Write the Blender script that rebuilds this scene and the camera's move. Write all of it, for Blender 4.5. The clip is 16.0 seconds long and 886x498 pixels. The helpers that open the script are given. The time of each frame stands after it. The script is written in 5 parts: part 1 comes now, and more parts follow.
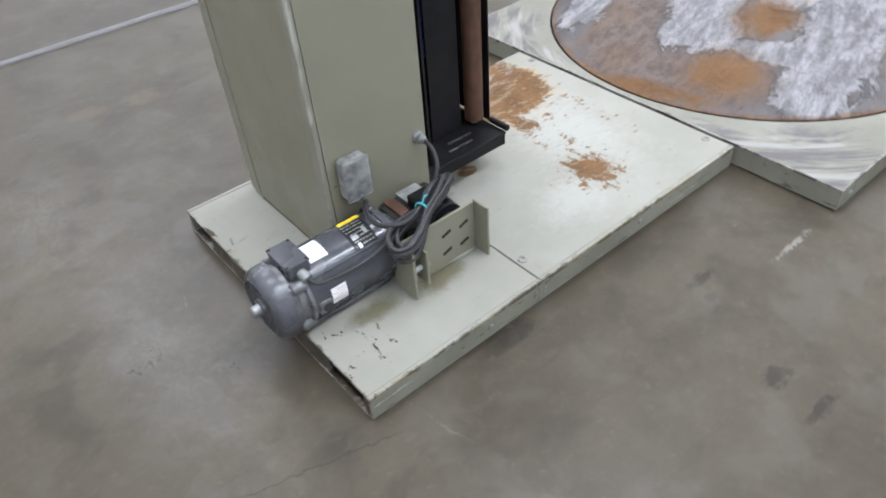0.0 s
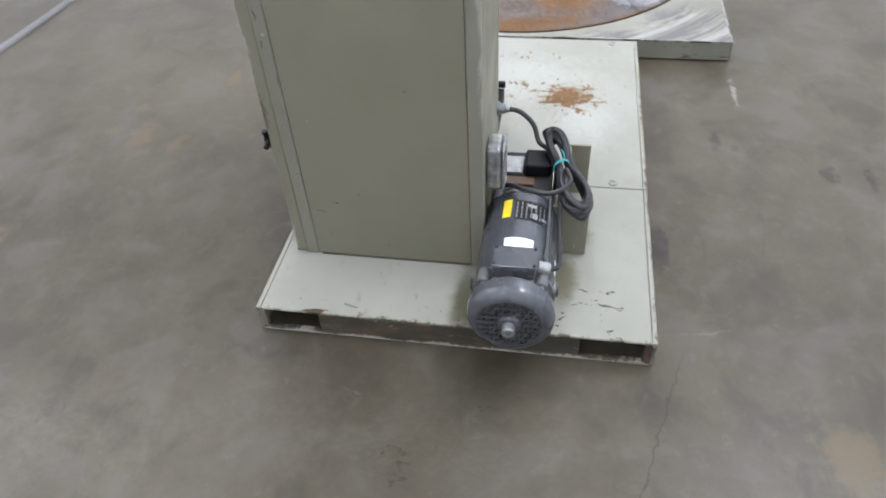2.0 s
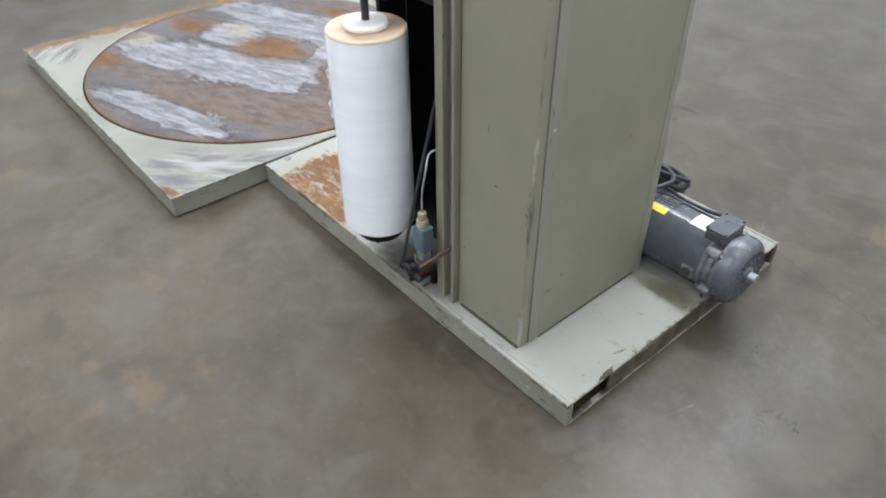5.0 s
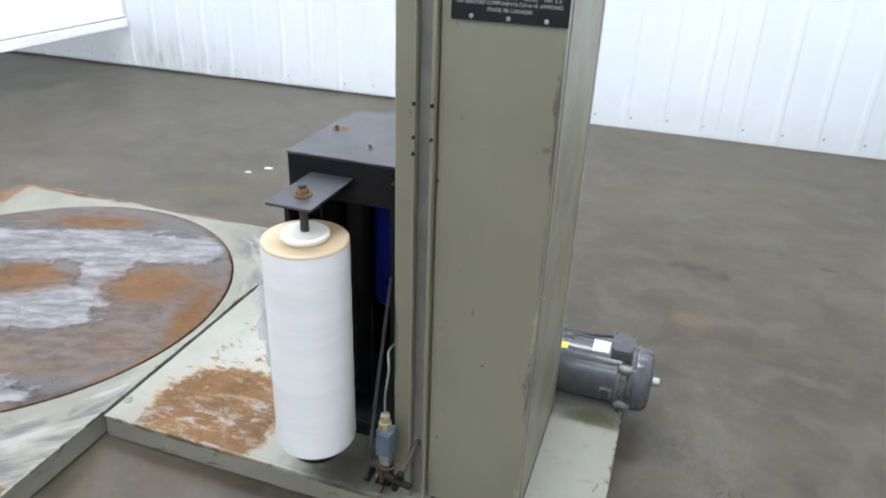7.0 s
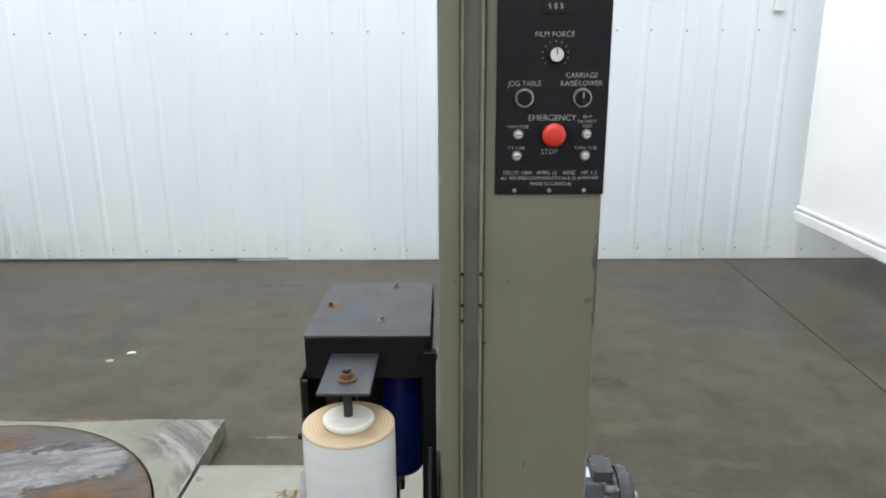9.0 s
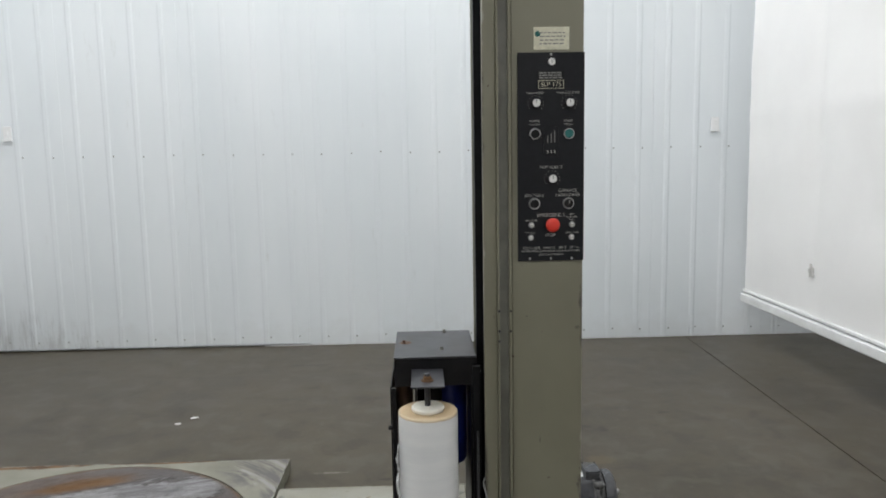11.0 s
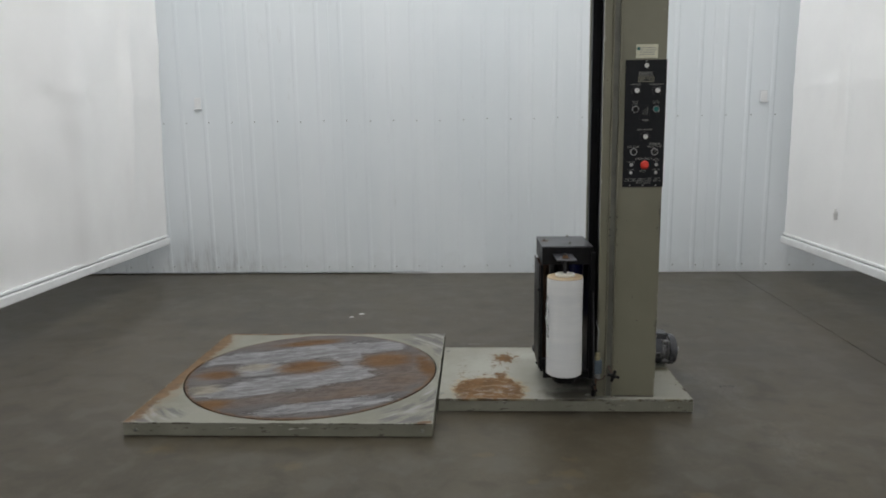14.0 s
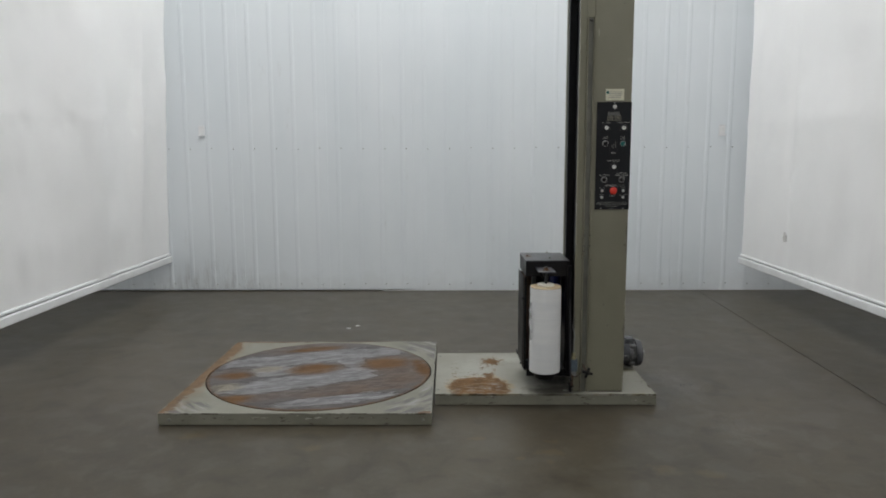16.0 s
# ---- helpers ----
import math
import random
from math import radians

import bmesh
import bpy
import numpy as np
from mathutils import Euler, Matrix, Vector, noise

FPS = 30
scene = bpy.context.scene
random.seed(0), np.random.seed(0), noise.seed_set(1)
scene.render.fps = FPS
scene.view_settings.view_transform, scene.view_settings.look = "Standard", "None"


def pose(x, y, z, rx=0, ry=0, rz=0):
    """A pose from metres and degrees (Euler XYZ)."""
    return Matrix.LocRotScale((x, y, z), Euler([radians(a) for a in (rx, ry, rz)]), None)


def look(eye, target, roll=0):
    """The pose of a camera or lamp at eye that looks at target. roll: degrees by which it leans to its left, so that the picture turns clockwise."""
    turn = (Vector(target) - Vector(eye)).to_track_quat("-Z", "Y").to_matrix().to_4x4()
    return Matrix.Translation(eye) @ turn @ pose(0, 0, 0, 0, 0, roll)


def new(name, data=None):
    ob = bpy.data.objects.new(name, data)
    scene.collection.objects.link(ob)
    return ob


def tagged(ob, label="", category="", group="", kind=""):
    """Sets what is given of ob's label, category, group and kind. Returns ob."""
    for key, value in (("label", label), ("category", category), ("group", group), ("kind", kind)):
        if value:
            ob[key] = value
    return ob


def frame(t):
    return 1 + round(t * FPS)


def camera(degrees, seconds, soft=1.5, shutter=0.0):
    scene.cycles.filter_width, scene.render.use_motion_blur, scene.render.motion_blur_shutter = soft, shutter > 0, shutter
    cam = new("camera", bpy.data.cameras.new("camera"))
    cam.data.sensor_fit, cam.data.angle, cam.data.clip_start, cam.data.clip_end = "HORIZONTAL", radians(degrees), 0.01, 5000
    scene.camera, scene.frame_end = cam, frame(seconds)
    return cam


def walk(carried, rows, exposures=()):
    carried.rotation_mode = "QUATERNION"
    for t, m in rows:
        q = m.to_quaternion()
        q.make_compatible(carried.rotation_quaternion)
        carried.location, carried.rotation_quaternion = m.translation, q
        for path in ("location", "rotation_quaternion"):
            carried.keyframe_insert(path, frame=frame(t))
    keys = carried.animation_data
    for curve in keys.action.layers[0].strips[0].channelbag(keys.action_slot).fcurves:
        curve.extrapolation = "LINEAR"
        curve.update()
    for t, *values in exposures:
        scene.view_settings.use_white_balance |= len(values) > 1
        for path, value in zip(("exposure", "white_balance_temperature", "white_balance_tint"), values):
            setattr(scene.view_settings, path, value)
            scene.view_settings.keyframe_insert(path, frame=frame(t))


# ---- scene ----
cam = camera(64.1, 16.0, soft=1.8, shutter=0.3)
PATH = [
    (0, (1.667, 1.646, 1.231), (0.765, 0.457, -0.1), -4.7),
    (0.5, (1.923, 1.447, 1.248), (0.82, 0.49, -0.118), -5.3),
    (1, (2.078, 1.213, 1.238), (0.806, 0.481, -0.12), -3.7),
    (1.5, (2.15, 0.918, 1.225), (0.821, 0.313, -0.141), -5.7),
    (2, (2.224, 0.627, 1.207), (0.806, 0.327, -0.171), -3.9),
    (2.5, (2.249, 0.392, 1.203), (0.812, 0.349, -0.188), -3.1),
    (3, (2.217, 0.181, 1.188), (0.796, 0.3, -0.214), -3.9),
    (3.2, (2.212, 0.088, 1.184), (0.801, 0.277, -0.221), -2.1),
    (5.3, (1.782, -0.893, 1.268), (0.647, 0.218, 0.052), -0.8),
    (5.5, (1.749, -0.925, 1.27), (0.645, 0.245, 0.081), -0.8),
    (6, (1.59, -0.974, 1.259), (0.585, 0.379, 0.183), -1.0),
    (6.5, (1.42, -0.991, 1.282), (0.641, 0.533, 0.247), 0.8),
    (7, (1.28, -1.095, 1.306), (0.722, 0.605, 0.413), 2.1),
    (7.5, (1.179, -1.167, 1.33), (0.803, 0.643, 0.568), 2.2),
    (8, (1.049, -1.123, 1.345), (0.798, 0.751, 0.692), -0.6),
    (8.5, (0.938, -1.129, 1.361), (0.795, 0.788, 0.808), 0.4),
    (9, (0.823, -1.197, 1.368), (0.812, 0.732, 0.838), -0.3),
    (9.2, (0.799, -1.231, 1.377), (0.818, 0.708, 0.886), -0.3),
    (11.3, (0.607, -2.18, 1.418), (0.664, -0.194, 1.182), -1.0),
    (11.5, (0.587, -2.305, 1.411), (0.609, -0.324, 1.134), -0.4),
    (12, (0.483, -2.579, 1.407), (0.485, -0.597, 1.144), 0.3),
    (12.5, (0.408, -2.818, 1.406), (0.423, -0.846, 1.074), -0.2),
    (13, (0.388, -3.064, 1.4), (0.314, -1.092, 1.07), -0.7),
    (13.5, (0.319, -3.233, 1.411), (0.193, -1.264, 1.079), 1.0),
    (14, (0.197, -3.399, 1.415), (0.108, -1.429, 1.081), -0.8),
    (14.5, (0.162, -3.547, 1.413), (0.092, -1.575, 1.082), -0.0),
    (15, (0.133, -3.726, 1.423), (0.075, -1.75, 1.121), 0.2),
    (15.5, (0.071, -3.851, 1.426), (0.032, -1.869, 1.16), -0.2),
    (16, (0.092, -3.931, 1.434), (0.075, -1.948, 1.171), -0.2),
]
walk(cam, [(t, look(e, g, r)) for t, e, g, r in PATH],
     [(0, 0.17, 6120, 15), (3.2, 0.19, 6100, 15), (5.3, 0.28, 6080, 14), (6.0, 0.33, 6070, 13), (7.0, 0.18, 6150, 12), (9.0, -0.32, 6480, 10),
      (11.5, -0.97, 6750, 11), (16, -1.28, 6750, 11)])

# ---------------------------------------------------------------- light
world = bpy.data.worlds.new("world")
scene.world = world
world.use_nodes = True
world.node_tree.nodes["Background"].inputs[0].default_value = (0.8, 0.9, 1.0, 1)
world.node_tree.nodes["Background"].inputs[1].default_value = 0.15

CEIL = 5.6
# unseen ceiling lamps; the row at y -6.0 is added fill for front-facing sides
LAMP_SPOTS = [(x, y) for y in (-6.0, -3.2, -0.1, 2.9) for x in (-1.3, 0.9)] + [(x, y) for x in (-4.5, 4.6) for y in (-2.2, 1.7)]
LAMP_WATTS = {(-1.3, -6.0): 70, (0.9, -6.0): 80, (-1.3, -3.2): 44, (0.9, -3.2): 42, (-1.3, -0.1): 66, (0.9, -0.1): 108, (-1.3, 2.9): 90, (0.9, 2.9): 118}
for lx, ly in LAMP_SPOTS:
    lamp = bpy.data.lights.new("hall_light", "AREA")
    lamp.shape, lamp.size, lamp.size_y = "RECTANGLE", 2.3, 0.5
    lamp.energy, lamp.color = LAMP_WATTS.get((lx, ly), 92), (0.95, 0.985, 1.0)
    new("hall_light", lamp).matrix_world = pose(lx, ly, CEIL - 0.16)

# ---------------------------------------------------------------- materials
class Mat:
    """Small wrapper that builds a node material."""

    def __init__(self, name):
        self.m = bpy.data.materials.new(name)
        self.m.use_nodes = True
        self.t = self.m.node_tree
        self.p = self.t.nodes["Principled BSDF"]
        geo = self.t.nodes.new("ShaderNodeNewGeometry")
        self.pos = geo.outputs["Position"]
        self.nrm = geo.outputs["Normal"]

    def put(self, sock, v):
        if isinstance(v, bpy.types.NodeSocket):
            self.t.links.new(v, sock)
        elif isinstance(v, (tuple, list)) and len(v) == 3 and sock.type == "RGBA":
            sock.default_value = (*v, 1)
        else:
            sock.default_value = v

    def math(self, op, a, b=0.0, c=0.0):
        n = self.t.nodes.new("ShaderNodeMath")
        n.operation = op
        for s, v in zip(n.inputs, (a, b, c)):
            self.put(s, v)
        return n.outputs[0]

    def vec(self, op, a, b=(0, 0, 0)):
        n = self.t.nodes.new("ShaderNodeVectorMath")
        n.operation = op
        self.put(n.inputs[0], a)
        self.put(n.inputs[1], b)
        return n.outputs["Value"] if op in ("LENGTH", "DISTANCE", "DOT_PRODUCT") else n.outputs[0]

    def noise(self, scale, detail=4.0, rough=0.6, stretch=(1, 1, 1), at=(0, 0, 0), warp=0.0):
        n = self.t.nodes.new("ShaderNodeTexNoise")
        v = self.vec("ADD", self.vec("MULTIPLY", self.pos, stretch), at)
        self.put(n.inputs["Vector"], v)
        n.inputs["Scale"].default_value, n.inputs["Detail"].default_value = scale, detail
        n.inputs["Roughness"].default_value, n.inputs["Distortion"].default_value = rough, warp
        return n.outputs[0]

    def step(self, v, lo, hi, a=0.0, b=1.0):
        n = self.t.nodes.new("ShaderNodeMapRange")
        n.interpolation_type = "SMOOTHSTEP"
        for s, x in zip(n.inputs, (v, lo, hi, a, b)):
            self.put(s, x)
        return n.outputs[0]

    def mix(self, f, a, b):
        n = self.t.nodes.new("ShaderNodeMix")
        n.data_type = "RGBA"
        self.put(n.inputs[0], f)
        self.put(n.inputs[6], a)
        self.put(n.inputs[7], b)
        return n.outputs[2]

    def axis(self, i):
        n = self.t.nodes.new("ShaderNodeSeparateXYZ")
        self.put(n.inputs[0], self.pos)
        return n.outputs[i]

    def field(self, spots, rag, amount=0.8):
        """A ragged height over the ground plan, above 0 inside the patches: (x, y, half length, half width)."""
        best = None
        for x, y, rx, ry in spots:
            d = self.vec("LENGTH", self.vec("MULTIPLY", self.vec("SUBTRACT", self.pos, (x, y, 0)), (1 / rx, 1 / ry, 0)))
            v = self.math("SUBTRACT", 1.0, d)
            best = v if best is None else self.math("MAXIMUM", best, v)
        return self.math("MULTIPLY_ADD", self.math("SUBTRACT", rag, 0.5), amount * 2, best)

    def blobs(self, spots, rag, amount=0.8, soft=0.25):
        """Ragged patches on the ground plan, as a mask."""
        return self.step(self.field(spots, rag, amount), 0.0, soft)

    def stroke(self, a, b, width, stray=0.0, grain=9.0):
        """A thin straggling line on the ground plan from a to b, as a mask."""
        length = math.hypot(b[0] - a[0], b[1] - a[1])
        d = ((b[0] - a[0]) / length, (b[1] - a[1]) / length, 0)
        q = self.vec("SUBTRACT", self.pos, (a[0], a[1], 0))
        along = self.vec("DOT_PRODUCT", q, d)
        across = self.math("MULTIPLY_ADD", self.math("SUBTRACT", self.noise(grain, 6, 0.7, at=(a[0], b[1], 0)), 0.5), stray * 2, self.vec("DOT_PRODUCT", q, (-d[1], d[0], 0)))
        body = self.step(self.math("ABSOLUTE", across), width, width * 0.3)
        ends = self.math("MULTIPLY", self.step(along, 0.0, length * 0.15), self.step(along, length, length * 0.85))
        return self.math("MULTIPLY", body, ends)

    def polar(self, cx, cy, along, across):
        """Noise drawn out into arcs round a middle: stretched along the turn, fine across it."""
        q = self.vec("SUBTRACT", self.pos, (cx, cy, 0))
        sep = self.t.nodes.new("ShaderNodeSeparateXYZ")
        self.put(sep.inputs[0], q)
        comb = self.t.nodes.new("ShaderNodeCombineXYZ")
        self.put(comb.inputs[0], self.math("MULTIPLY", self.vec("LENGTH", self.vec("MULTIPLY", q, (1, 1, 0))), across))
        self.put(comb.inputs[1], self.math("MULTIPLY", self.math("ARCTAN2", sep.outputs[1], sep.outputs[0]), along))
        n = self.t.nodes.new("ShaderNodeTexNoise")
        self.put(n.inputs["Vector"], comb.outputs[0])
        n.inputs["Scale"].default_value, n.inputs["Detail"].default_value = 1.0, 6.0
        n.inputs["Roughness"].default_value, n.inputs["Distortion"].default_value = 0.65, 0.4
        return n.outputs[0]

    def bump(self, h, strength=0.3, dist=0.002):
        n = self.t.nodes.new("ShaderNodeBump")
        n.inputs["Strength"].default_value, n.inputs["Distance"].default_value = strength, dist
        self.put(n.inputs["Height"], h)
        self.put(self.p.inputs["Normal"], n.outputs[0])

    def done(self, colour, rough=0.5, metal=0.0, **more):
        for k, v in {"Base Color": colour, "Roughness": rough, "Metallic": metal, **more}.items():
            self.put(self.p.inputs[k], v)
        return self.m


def simple(name, colour, rough=0.5, metal=0.0, vary=0.18, scale=30.0, bump=0.1, grime=(0.05, 0.04, 0.03), dirt=0.25, **more):
    """A plain material with grain, blotches and a little grime."""
    m = Mat(name)
    a = m.noise(scale, 5)
    b = m.noise(scale * 0.17, 3, at=(3, 7, 1))
    dark = tuple(c * (1 - vary) for c in colour)
    light = tuple(min(1, c * (1 + vary)) for c in colour)
    c = m.mix(m.step(a, 0.3, 0.7), dark, light)
    c = m.mix(m.math("MULTIPLY", m.step(b, 0.5, 0.75), dirt), c, grime)
    m.bump(a, bump, 0.002)
    return m.done(c, m.step(b, 0.3, 0.7, max(0.03, rough - 0.08), min(1, rough + 0.1)), metal, **more)


RUST = ((0.066, 0.033, 0.015), (0.145, 0.076, 0.032), (0.215, 0.128, 0.060))


def rusty(m, seed=0.0, scale=18.0):
    """Rust of three tones."""
    a = m.noise(scale, 8, 0.7, at=(seed, 0, 0))
    b = m.noise(scale * 5, 4, 0.6, at=(0, seed, 0))
    c = m.mix(m.step(a, 0.38, 0.60), RUST[0], RUST[1])
    return m.mix(m.math("MULTIPLY", m.step(b, 0.5, 0.7), 0.5), c, RUST[2])


KNOCKS = [((0.928, 0.040, 1.028), (0.012, 0.02, 0.005)), ((0.933, 0.040, 0.965), (0.014, 0.02, 0.006)), ((1.084, 0.040, 0.928), (0.02, 0.02, 0.016)),
          ((1.091, 0.040, 1.05), (0.01, 0.02, 0.02)), ((0.972, 0.040, 0.586), (0.006, 0.02, 0.03)), ((0.917, 0.040, 0.332), (0.018, 0.02, 0.008)),
          ((1.1, 0.337, 0.512), (0.02, 0.012, 0.02)), ((1.1, 0.121, 0.202), (0.02, 0.022, 0.012)), ((1.1, 0.265, 0.116), (0.02, 0.005, 0.025)),
          ((1.1, 0.213, 0.255), (0.02, 0.018, 0.006)), ((1.1, 0.04, 0.70), (0.012, 0.02, 0.09)), ((1.1, 0.04, 0.5), (0.008, 0.014, 0.10))]


def khaki_paint(name="khaki_enamel", rubbed=0.0):
    """Putty-coloured machine enamel, chipped and scuffed; rubbed strips have gone grey."""
    m = Mat(name)
    base = m.mix(m.step(m.noise(2.2, 4), 0.3, 0.7), (0.178, 0.169, 0.121), (0.207, 0.197, 0.145))
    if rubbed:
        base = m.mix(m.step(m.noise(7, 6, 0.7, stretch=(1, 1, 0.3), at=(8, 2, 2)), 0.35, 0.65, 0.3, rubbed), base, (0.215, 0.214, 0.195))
    streak = m.noise(9, 5, 0.6, stretch=(1, 1, 0.12))
    base = m.mix(m.math("MULTIPLY", m.step(streak, 0.55, 0.75), 0.35), base, (0.2, 0.195, 0.14))
    scuff = m.noise(14, 6, 0.75, stretch=(1.0, 1.0, 0.22), at=(4, 1, 9))
    base = m.mix(m.step(scuff, 0.672 - 0.13 * rubbed, 0.70 - 0.13 * rubbed, 0, 0.75), base, (0.06, 0.055, 0.045))
    pale = m.noise(16, 6, 0.7, stretch=(1, 1, 0.3), at=(11, 3, 2))
    base = m.mix(m.step(pale, 0.69, 0.72, 0, 0.6), base, (0.47, 0.46, 0.4))
    # worn paint along the folded corners of the tower
    flat = m.vec("MULTIPLY", m.pos, (1, 1, 0))
    near = None
    for corner in ((1.098, 0.041, 0), (1.098, 0.482, 0), (0.808, 0.041, 0)):
        d = m.vec("DISTANCE", flat, corner)
        near = d if near is None else m.math("MINIMUM", near, d)
    rub = m.noise(11, 7, 0.75, stretch=(1, 1, 0.35), at=(7, 7, 1))
    wear = m.step(m.math("MULTIPLY_ADD", rub, 0.075, m.math("MULTIPLY", near, -1.0)), 0.032, 0.040)
    tone = m.mix(m.step(m.noise(6, 4, at=(1, 1, 5)), 0.45, 0.55), (0.06, 0.053, 0.043), (0.34, 0.33, 0.29))
    base = m.mix(m.math("MULTIPLY", wear, 0.85), base, tone)
    # single knocks and scrapes on the faces
    hits = None
    for spot, size in KNOCKS:
        v = m.math("SUBTRACT", 1.0, m.vec("LENGTH", m.vec("MULTIPLY", m.vec("SUBTRACT", m.pos, spot), tuple(1.5 / q for q in size))))
        hits = v if hits is None else m.math("MAXIMUM", hits, v)
    hits = m.step(m.math("MULTIPLY_ADD", m.math("SUBTRACT", m.noise(60, 5, 0.75, at=(2, 2, 8)), 0.5), 3.6, hits), 0.3, 0.9)
    base = m.mix(m.math("MULTIPLY", hits, 0.55), base, (0.055, 0.05, 0.04))
    chip = m.noise(42, 3, 0.6, at=(1, 5, 7))
    base = m.mix(m.step(chip, 0.735, 0.75, 0, 0.9), base, (0.06, 0.04, 0.03))
    fine = m.noise(160, 3)
    m.bump(m.math("MULTIPLY_ADD", m.noise(3.5, 2), 6.0, fine), 0.12, 0.002)
    return m.done(base, m.step(m.noise(7, 4, at=(2, 2, 2)), 0.3, 0.7, 0.34, 0.5))


PLATE_RUST = [(0.20, 0.12, 0.115, 0.17), (0.34, 0.12, 0.115, 0.19), (0.27, 0.13, 0.18, 0.17), (0.62, 0.405, 0.03, 0.025)]
PLATE_SPECKS = [(0.125, 0.43, 0.035, 0.24), (0.335, 0.46, 0.06, 0.24), (0.2, 0.32, 0.1, 0.1), (0.37, 0.64, 0.13, 0.13), (0.27, 0.17, 0.22, 0.24)]
PLATE_WORN = [(0.27, 0.45, 0.21, 0.40), (0.5, 0.7, 0.18, 0.12)]


def plate_paint(spots, worn):
    """Pale machine paint on the low platforms, worn and rusted in patches."""
    m = Mat("platform_paint")
    base = m.mix(m.step(m.noise(3, 5), 0.3, 0.7), (0.241, 0.236, 0.201), (0.287, 0.282, 0.248))
    rag = m.math("MULTIPLY_ADD", m.noise(55, 6, 0.7, stretch=(0.6, 1, 1)), 0.55, m.math("MULTIPLY", m.noise(11, 8, 0.75, warp=0.4), 0.55))
    w = m.blobs(worn, rag, 0.9, 1.1)
    base = m.mix(m.math("MULTIPLY", w, 0.75), base, (0.354, 0.351, 0.320))
    film = m.blobs([(x, y, rx * 1.25, ry * 1.25) for x, y, rx, ry in spots], m.noise(22, 8, 0.75), 1.0, 0.3)
    base = m.mix(m.math("MULTIPLY", film, 0.5), base, (0.350, 0.248, 0.138))
    r = m.blobs(spots, rag, 0.75, 0.22)
    r = m.math("MAXIMUM", r, m.blobs([(0.372, 0.64, 0.07, 0.105), (0.335, 0.34, 0.035, 0.07)], m.noise(38, 7, 0.75, stretch=(1.2, 0.6, 1), at=(1, 7, 0)), 1.7, 0.4))
    speck = m.step(m.noise(48, 6, 0.75, stretch=(0.55, 1, 1), at=(3, 3, 0)), 0.56, 0.62)
    r = m.math("MAXIMUM", r, m.math("MULTIPLY", m.blobs(PLATE_SPECKS, rag, 1.2, 0.5), speck))
    hole = m.step(m.noise(30, 6, 0.7, stretch=(0.5, 1, 1), at=(6, 1, 0)), 0.52, 0.60)
    base = m.mix(m.math("MULTIPLY", r, m.math("SUBTRACT", 1.0, m.math("MULTIPLY", hole, 0.35))), base, m.mix(0.4, rusty(m, 0, 11), (0.175, 0.104, 0.050)))
    bared = m.math("MULTIPLY", m.blobs([(0.26, 0.06, 0.17, 0.10), (0.36, 0.16, 0.06, 0.08)], rag, 0.9, 0.6), m.step(m.noise(36, 7, 0.78, stretch=(0.45, 1.3, 1), at=(4, 2, 0), warp=0.7), 0.50, 0.60))
    base = m.mix(m.math("MULTIPLY", bared, 0.7), base, (0.30, 0.285, 0.275))
    scratch = m.noise(26, 5, 0.7, stretch=(0.35, 1.2, 1), at=(8, 8, 0))
    base = m.mix(m.step(scratch, 0.70, 0.725, 0, 0.75), base, (0.120, 0.092, 0.055))
    # grime and bare metal along the outer edges
    ex = m.math("SUBTRACT", 1.282, m.axis(0))
    ey = m.math("MINIMUM", m.axis(1), m.math("SUBTRACT", 0.853, m.axis(1)))
    ed = m.math("MINIMUM", m.math("MULTIPLY", ex, 0.6), ey)
    gr = m.step(m.math("MULTIPLY_ADD", m.noise(20, 7, 0.8, at=(2, 5, 0)), 0.05, m.math("MULTIPLY", ed, -1.0)), 0.020, 0.026)
    base = m.mix(m.math("MULTIPLY", gr, 0.85), base, m.mix(m.step(scratch, 0.45, 0.55), (0.07, 0.055, 0.035), (0.230, 0.202, 0.138)))
    oil = m.blobs([(1.05, 0.47, 0.16, 0.06), (0.95, 0.68, 0.12, 0.05), (1.19, 0.455, 0.12, 0.055), (1.12, 0.66, 0.10, 0.04)], m.noise(9, 6, 0.7), 0.8, 0.7)
    base = m.mix(m.math("MULTIPLY", oil, 0.85), base, (0.106, 0.096, 0.052))
    # grease plus the carriage's shadow, painted as one dark patch under the roll
    grease_and_shade = m.blobs([(0.69, 0.07, 0.20, 0.13), (0.72, 0.28, 0.15, 0.2)], m.noise(8, 6, 0.65, at=(4, 4, 0)), 0.7, 0.7)
    base = m.mix(m.math("MULTIPLY", grease_and_shade, 0.85), base, (0.035, 0.031, 0.024))
    gash = m.step(m.noise(21, 4, 0.6, stretch=(1.4, 0.5, 1), at=(2, 9, 4), warp=1.8), 0.63, 0.65)
    base = m.mix(m.math("MULTIPLY", gash, m.blobs([(1.22, 0.76, 0.11, 0.15), (1.265, 0.3, 0.03, 0.34)], rag, 0.6, 0.3)), base, (0.06, 0.045, 0.03))
    dab = m.noise(9, 5, 0.7, at=(5, 0, 3))
    base = m.mix(m.step(dab, 0.62, 0.74, 0, 0.35), base, (0.202, 0.184, 0.124))
    dirt = m.noise(34, 6, 0.75, stretch=(0.5, 1.3, 1), at=(9, 4, 1))
    base = m.mix(m.step(dirt, 0.60, 0.70, 0, 0.35), base, (0.110, 0.097, 0.064))
    m.bump(m.math("MULTIPLY_ADD", r, -1.0, m.noise(110, 4)), 0.18, 0.002)
    return m.done(base, m.math("MULTIPLY_ADD", r, 0.25, 0.56), 0.0, **{"Specular IOR Level": 0.13})


